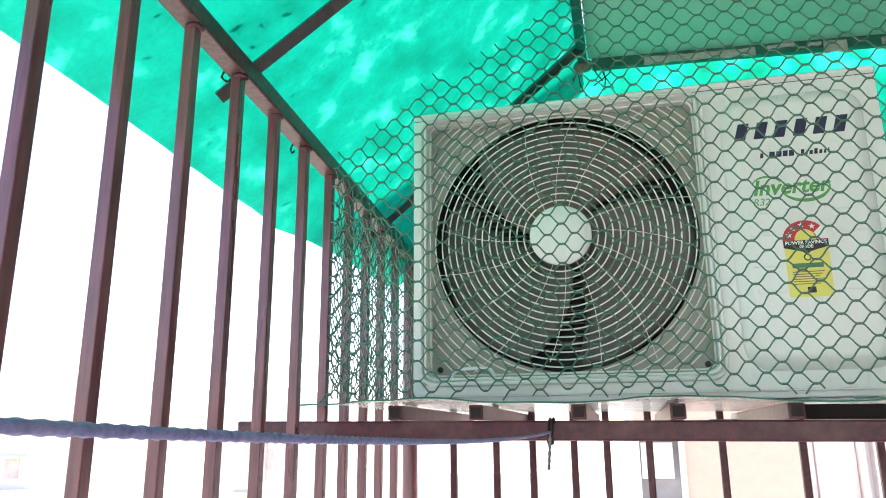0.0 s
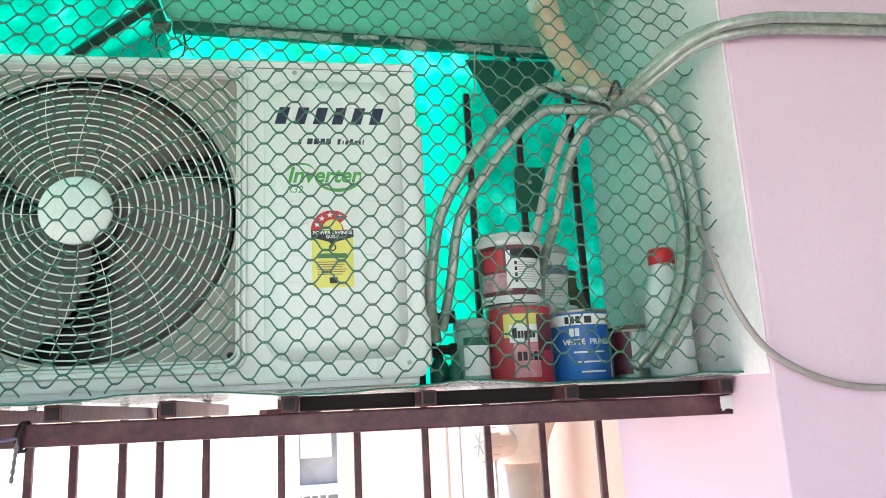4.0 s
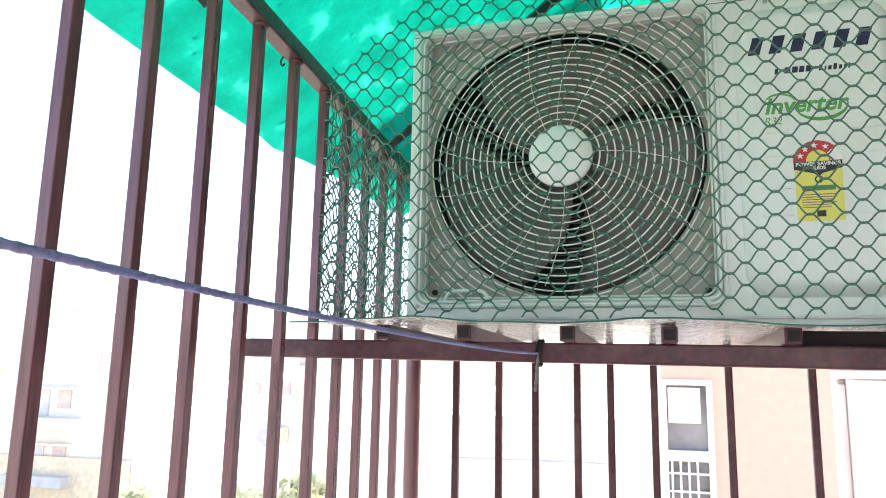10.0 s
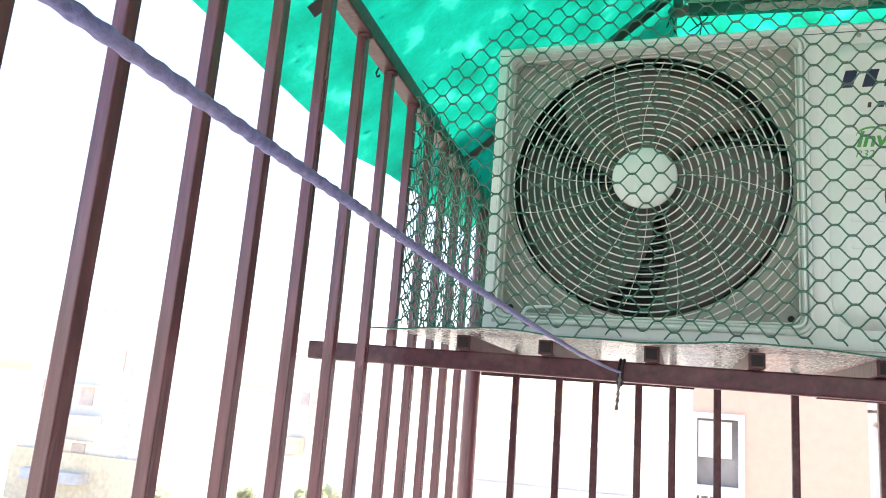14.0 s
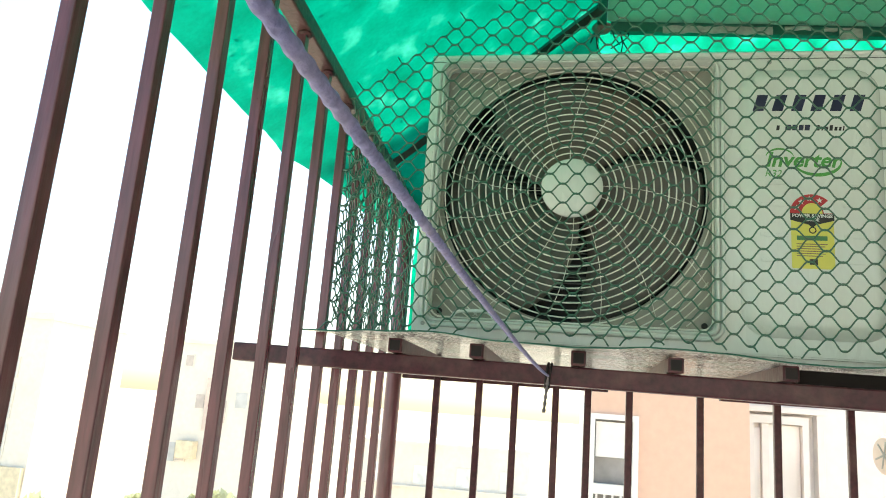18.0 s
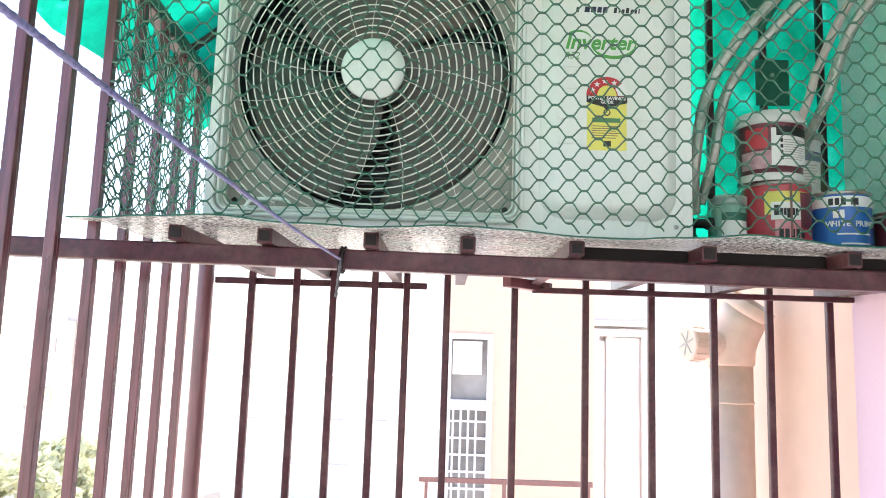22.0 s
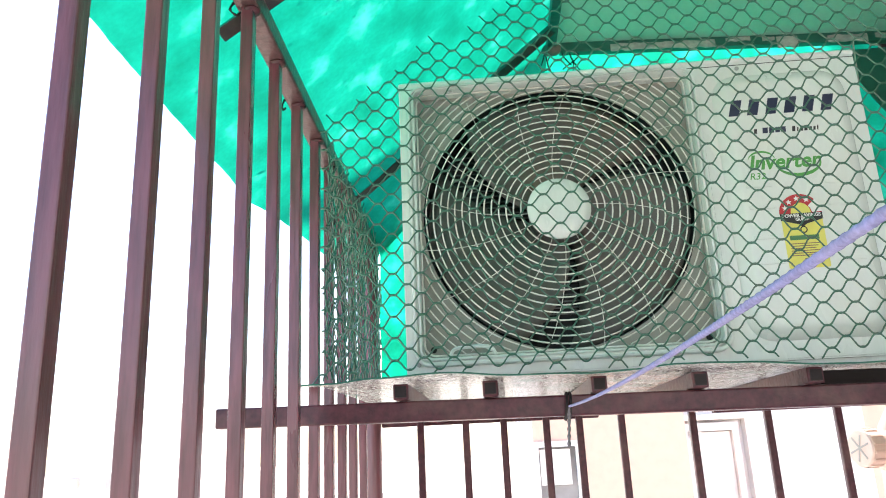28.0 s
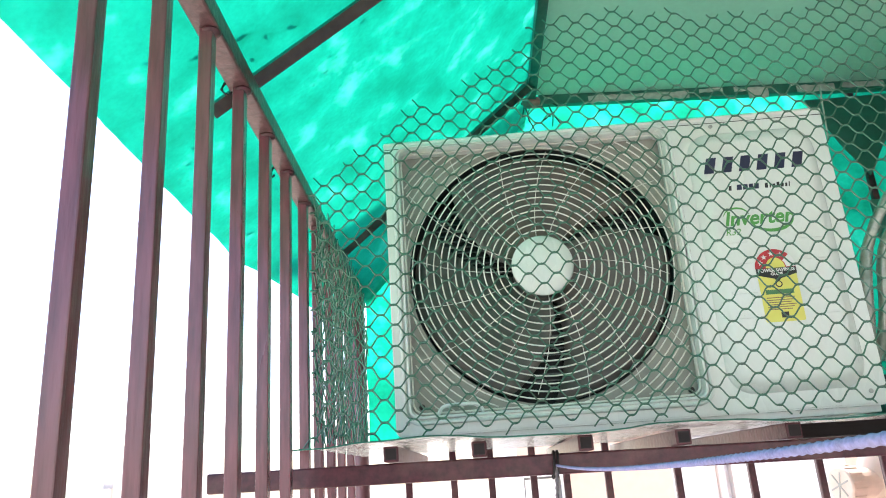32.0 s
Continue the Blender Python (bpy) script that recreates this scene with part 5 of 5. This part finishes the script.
turn = Matrix.Translation((0.868, 2.24, 1.418)) @ Matrix.Rotation(radians(195), 4, "Z")
for k in range(14):
    a = 2 * math.pi * k / 14
    bm = box(0.104, 0.142, -0.004, 0.004, 0.0495, 0.0525, 0.001)
    bmesh.ops.transform(bm, matrix=turn @ Matrix.Rotation(a, 4, "X"), verts=bm.verts)
    part("grip_rib", bm, M_UPVC, branch)
for a in (20, 75, 130):
    bm = box(0.1475, 0.1495, -0.036, 0.036, -0.0022, 0.0022)
    bmesh.ops.transform(bm, matrix=turn @ Matrix.Rotation(radians(a), 4, "X"), verts=bm.verts)
    part("vent_slot", bm, M_HOSE, branch)
tagged(part("wall_outer", box(1.005, 1.3, 1.805, 2.75, -10, 5), M_ORANGE), "apricot rendered outer wall beside the drain pipe", "wall", kind="structure")


# ---- neighbouring house ----
house = thing("house", (1.5, 8.5, -10), "apricot and white rendered apartment house across the gap", "apartment house")
WX0, WX1 = 0.06, 0.485
NY = 7.0
part("wall", box(-0.015, WX0, NY, 11, -10, 7), M_EXTW, house)
part("wall", box(WX1, 1.427, NY, 11, -10, 7), M_ORANGE, house)
for z0, z1 in ((-10, -3.9), (-2.4, -1.0), (1.51, 3.0), (5.0, 7)):
    part("wall", box(WX0 + 0.0005, WX1 - 0.0005, NY, 11, z0, z1), M_ORANGE, house)
for zb in (-3.9, -1.0, 3.0):
    h = {-3.9: 1.5, -1.0: 2.51, 3.0: 2.0}[zb]
    win = part("window", frame_mesh([(WX0, zb), (WX1, zb), (WX1, zb + h), (WX0, zb + h)], [(WX0 + .04, zb + .04), (WX1 - .05, zb + .04), (WX1 - .05, zb + h - .05), (WX0 + .04, zb + h - .05)], NY - 0.03, 0.12), M_EXTW, house, "white framed window with iron grille")
    part("pane", box(WX0 + .04, WX1 - .05, NY + 0.06, NY + 0.07, zb + 0.04, zb + h - 0.05), M_GLASSDK, win)
    if zb == -1.0:
        part("blind", box(WX0 + .05, WX1 - .1, NY + 0.02, NY + 0.035, 1.13, 1.44, 0.004), M_EXTW, win, "white board in the upper pane")
        part("transom", box(WX0 + .02, WX1 - .03, NY - 0.02, NY + 0.05, 0.81, 0.9, 0.004), M_EXTW, win)
        for k in range(4):
            x = WX0 + 0.06 + 0.07 * k
            part("grille_bar", box(x, x + 0.018, NY - 0.02, NY, -0.98, 0.81), M_EXTW, win)
        for k in range(11):
            z = 0.7 - 0.15 * k
            part("grille_bar", box(WX0 + 0.03, WX1 - 0.04, NY - 0.026, NY - 0.021, z, z + 0.018), M_EXTW, win)
# white recessed bay with doors
part("wall", box(1.428, 6.0, 8.2, 11, -10, 7), M_EXTW, house)
d = part("door", frame_mesh([(1.64, -0.95), (2.22, -0.95), (2.22, 1.63), (1.64, 1.63)], [(1.7, -0.95), (2.16, -0.95), (2.16, 1.55), (1.7, 1.55)], 8.08, 0.12), M_EXTW, house, "white door frame")
part("side_light", box(1.705, 1.775, 8.15, 8.199, -0.95, 1.5), M_FARGLASS, d, "narrow pale glass strip")
part("mullion", box(1.78, 1.85, 8.1, 8.199, -0.95, 1.55, 0.005), M_EXTW, d)
part("door_leaf", box(1.855, 2.155, 8.16, 8.199, -0.95, 1.54, 0.004), M_FARGLASS, d)
part("corner_trim", box(2.29, 2.36, 8.06, 8.2, -10, 1.66, 0.006), M_EXTW, house)
part("lintel", box(1.6, 2.4, 8.05, 8.2, 1.66, 1.72, 0.006), M_EXTW, house)
rail = part("balcony_rail", box(-0.15, 1.3, 6.4, 6.44, 0.26, 0.3), M_RUST, house, "rust brown balcony rail")
for x in (-0.1, 0.55, 1.25):
    part("post", box(x, x + 0.03, 6.4, 6.43, -1.0, 0.26), M_RUST, rail)
part("balcony_slab", box(-0.2, 1.35, 6.3, 6.999, -1.15, -1.0), M_EXTW, house)


# ---- distance ----
bm = bmesh.new()
bmesh.ops.create_grid(bm, x_segments=40, y_segments=40, size=1500, matrix=Matrix.Translation((0, 0, -10)))
tagged(part("ground", bm, M_GROUND), "pale dusty ground far below", "ground", kind="structure")


def far_house(x, y, w, d, top, turn, mat, cols, floors, lab):
    h = thing("house", (x, y, -10), lab, "apartment house", "far houses")
    m = Matrix.Translation((x, y, 0)) @ Matrix.Rotation(radians(turn), 4, "Z")
    inv = m
    def put(name, bm, mt, p):
        bmesh.ops.transform(bm, matrix=inv, verts=bm.verts)
        return part(name, bm, mt, p)
    wl = put("wall", box(-w / 2, w / 2, 0, d, -10, top - 0.05), mat, h)
    put("parapet", box(-w / 2 - .15, w / 2 + .15, -.15, d, top - 0.2, top), M_FARWALL, h)
    for f in range(floors):
        for c in range(cols):
            cx = -w / 2 + w * (c + 0.5) / cols
            z = top - 2.2 - 3.0 * f
            wn_ = put("window", box(cx - 0.55, cx + 0.55, -0.06, 0.0, z - 0.7, z + 0.7, 0.02), M_FARWALL, h)
            put("pane", box(cx - 0.45, cx + 0.45, -0.09, -0.062, z - 0.6, z + 0.6), M_FARGLASS, wn_)
        put("ledge", box(-w / 2, w / 2, -0.35, 0, top - 3.05 - 3.0 * f, top - 2.95 - 3.0 * f), M_FARWALL, h)


# tall pale house with a glazed stair and balconies
tower = thing("house", (-42.5, 46, -10), "tall pale apartment house with a glazed stair strip", "apartment house", "far houses")
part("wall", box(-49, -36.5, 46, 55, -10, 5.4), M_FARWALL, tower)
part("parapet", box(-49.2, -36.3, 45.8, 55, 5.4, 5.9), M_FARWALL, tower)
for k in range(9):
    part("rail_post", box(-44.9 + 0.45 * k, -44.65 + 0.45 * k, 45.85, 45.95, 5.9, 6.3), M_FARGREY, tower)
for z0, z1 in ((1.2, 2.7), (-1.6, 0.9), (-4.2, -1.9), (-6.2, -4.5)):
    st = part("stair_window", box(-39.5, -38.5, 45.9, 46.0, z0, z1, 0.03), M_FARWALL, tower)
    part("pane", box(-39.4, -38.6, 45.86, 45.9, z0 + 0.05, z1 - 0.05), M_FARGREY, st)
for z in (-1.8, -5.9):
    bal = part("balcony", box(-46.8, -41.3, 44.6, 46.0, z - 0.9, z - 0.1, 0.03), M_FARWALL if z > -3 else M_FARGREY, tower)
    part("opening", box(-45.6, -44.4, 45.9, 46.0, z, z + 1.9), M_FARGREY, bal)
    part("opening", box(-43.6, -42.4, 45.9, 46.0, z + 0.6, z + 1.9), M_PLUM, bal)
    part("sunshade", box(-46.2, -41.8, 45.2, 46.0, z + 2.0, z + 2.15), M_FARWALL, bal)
part("yard_wall", box(-49.0, -36.6, 45.6, 45.95, -8.5, -4.7), M_OCHRE, tower, "ochre band paled for haze at the foot of the house")
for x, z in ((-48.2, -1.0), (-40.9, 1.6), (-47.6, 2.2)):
    part("shutter", box(x, x + 0.9, 45.88, 45.99, z, z + 1.5, 0.02), M_TERRA, tower, "terracotta shutter paled for haze")
# lower house with small windows
lower = thing("house", (-23.5, 46, -10), "low cream house with small windows in the haze", "apartment house", "far houses")
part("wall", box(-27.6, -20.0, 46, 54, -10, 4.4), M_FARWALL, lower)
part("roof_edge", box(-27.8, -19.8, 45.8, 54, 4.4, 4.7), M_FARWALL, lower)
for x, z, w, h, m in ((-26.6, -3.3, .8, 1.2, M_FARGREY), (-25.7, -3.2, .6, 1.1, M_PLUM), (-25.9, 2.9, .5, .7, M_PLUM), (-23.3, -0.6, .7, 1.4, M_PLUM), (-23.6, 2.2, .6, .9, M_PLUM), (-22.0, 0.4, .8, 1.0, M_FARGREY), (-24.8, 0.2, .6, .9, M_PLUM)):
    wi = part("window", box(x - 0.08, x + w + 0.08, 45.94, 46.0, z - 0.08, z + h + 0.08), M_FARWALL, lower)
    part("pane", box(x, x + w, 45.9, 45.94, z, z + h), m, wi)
part("stair_bay", box(-23.95, -23.05, 45.5, 45.89, -1.2, 2.2, 0.03), M_TERRA, lower, "terracotta stair bay paled for haze")
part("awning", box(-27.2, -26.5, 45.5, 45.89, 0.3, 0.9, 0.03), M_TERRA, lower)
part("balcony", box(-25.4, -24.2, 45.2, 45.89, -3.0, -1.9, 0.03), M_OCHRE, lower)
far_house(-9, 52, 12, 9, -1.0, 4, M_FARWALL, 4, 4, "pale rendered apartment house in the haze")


def tree(x, y, base, height, spread, seed):
    rnd = random.Random(seed)
    t = thing("tree", (x, y, base), "leafy roadside tree in full yellow-green leaf paled for haze", "tree", "trees below")
    bm = bmesh.new()
    top = base + height * 0.55
    trunk = smooth_path([(x, y, base), (x + rnd.uniform(-.2, .2), y, base + height * .25), (x + rnd.uniform(-.3, .3), y, top)], 5)
    tube(trunk, [0.2 - 0.1 * k / (len(trunk) - 1) for k in range(len(trunk))], 8, bm)
    tips = []
    for k in range(9):
        a = rnd.uniform(0, 6.28)
        e = Vector((x + math.cos(a) * spread * rnd.uniform(.35, .85), y + math.sin(a) * spread * rnd.uniform(.35, .85), base + height * rnd.uniform(.55, .95)))
        s = Vector((x, y, base + height * rnd.uniform(.3, .5)))
        p = smooth_path([s, (s + e) / 2 + Vector((0, 0, .2)), e], 4)
        tube(p, [0.07 - 0.05 * q / (len(p) - 1) for q in range(len(p))], 6, bm)
        tips.append(e)
    part("trunk", bm, M_BARK, t, smooth=True)
    verts, faces = [], []
    for k in range(70):
        c = rnd.choice(tips) + Vector((rnd.gauss(0, .35), rnd.gauss(0, .35), rnd.gauss(0, .3))) * spread * 0.55
        rr = rnd.uniform(.25, .6) * spread * 0.36
        for q in range(85):
            d = Vector((rnd.gauss(0, 1), rnd.gauss(0, 1), rnd.gauss(0, .8)))
            d.normalize()
            p = c + d * rr * rnd.uniform(.55, 1.05)
            u = Vector((rnd.gauss(0, 1), rnd.gauss(0, 1), rnd.gauss(0, 1))).normalized()
            v = u.orthogonal().normalized()
            s = rnd.uniform(.1, .2)
            b0 = len(verts)
            verts += [p - u * s, p + v * s * .5, p + u * s, p - v * s * .5]
            faces.append((b0, b0 + 1, b0 + 2, b0 + 3))
    me = bpy.data.meshes.new("crown")
    me.from_pydata([v - t.location for v in verts], [], faces)
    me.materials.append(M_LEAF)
    o = new("crown", me)
    o.parent = t


for k, (x, y, h, s) in enumerate(((-10.4, 19.5, 10.0, 1.7), (-13.2, 18.3, 8.7, 2.0))):
    tree(x, y, -10.0, h, s, 20 + k)
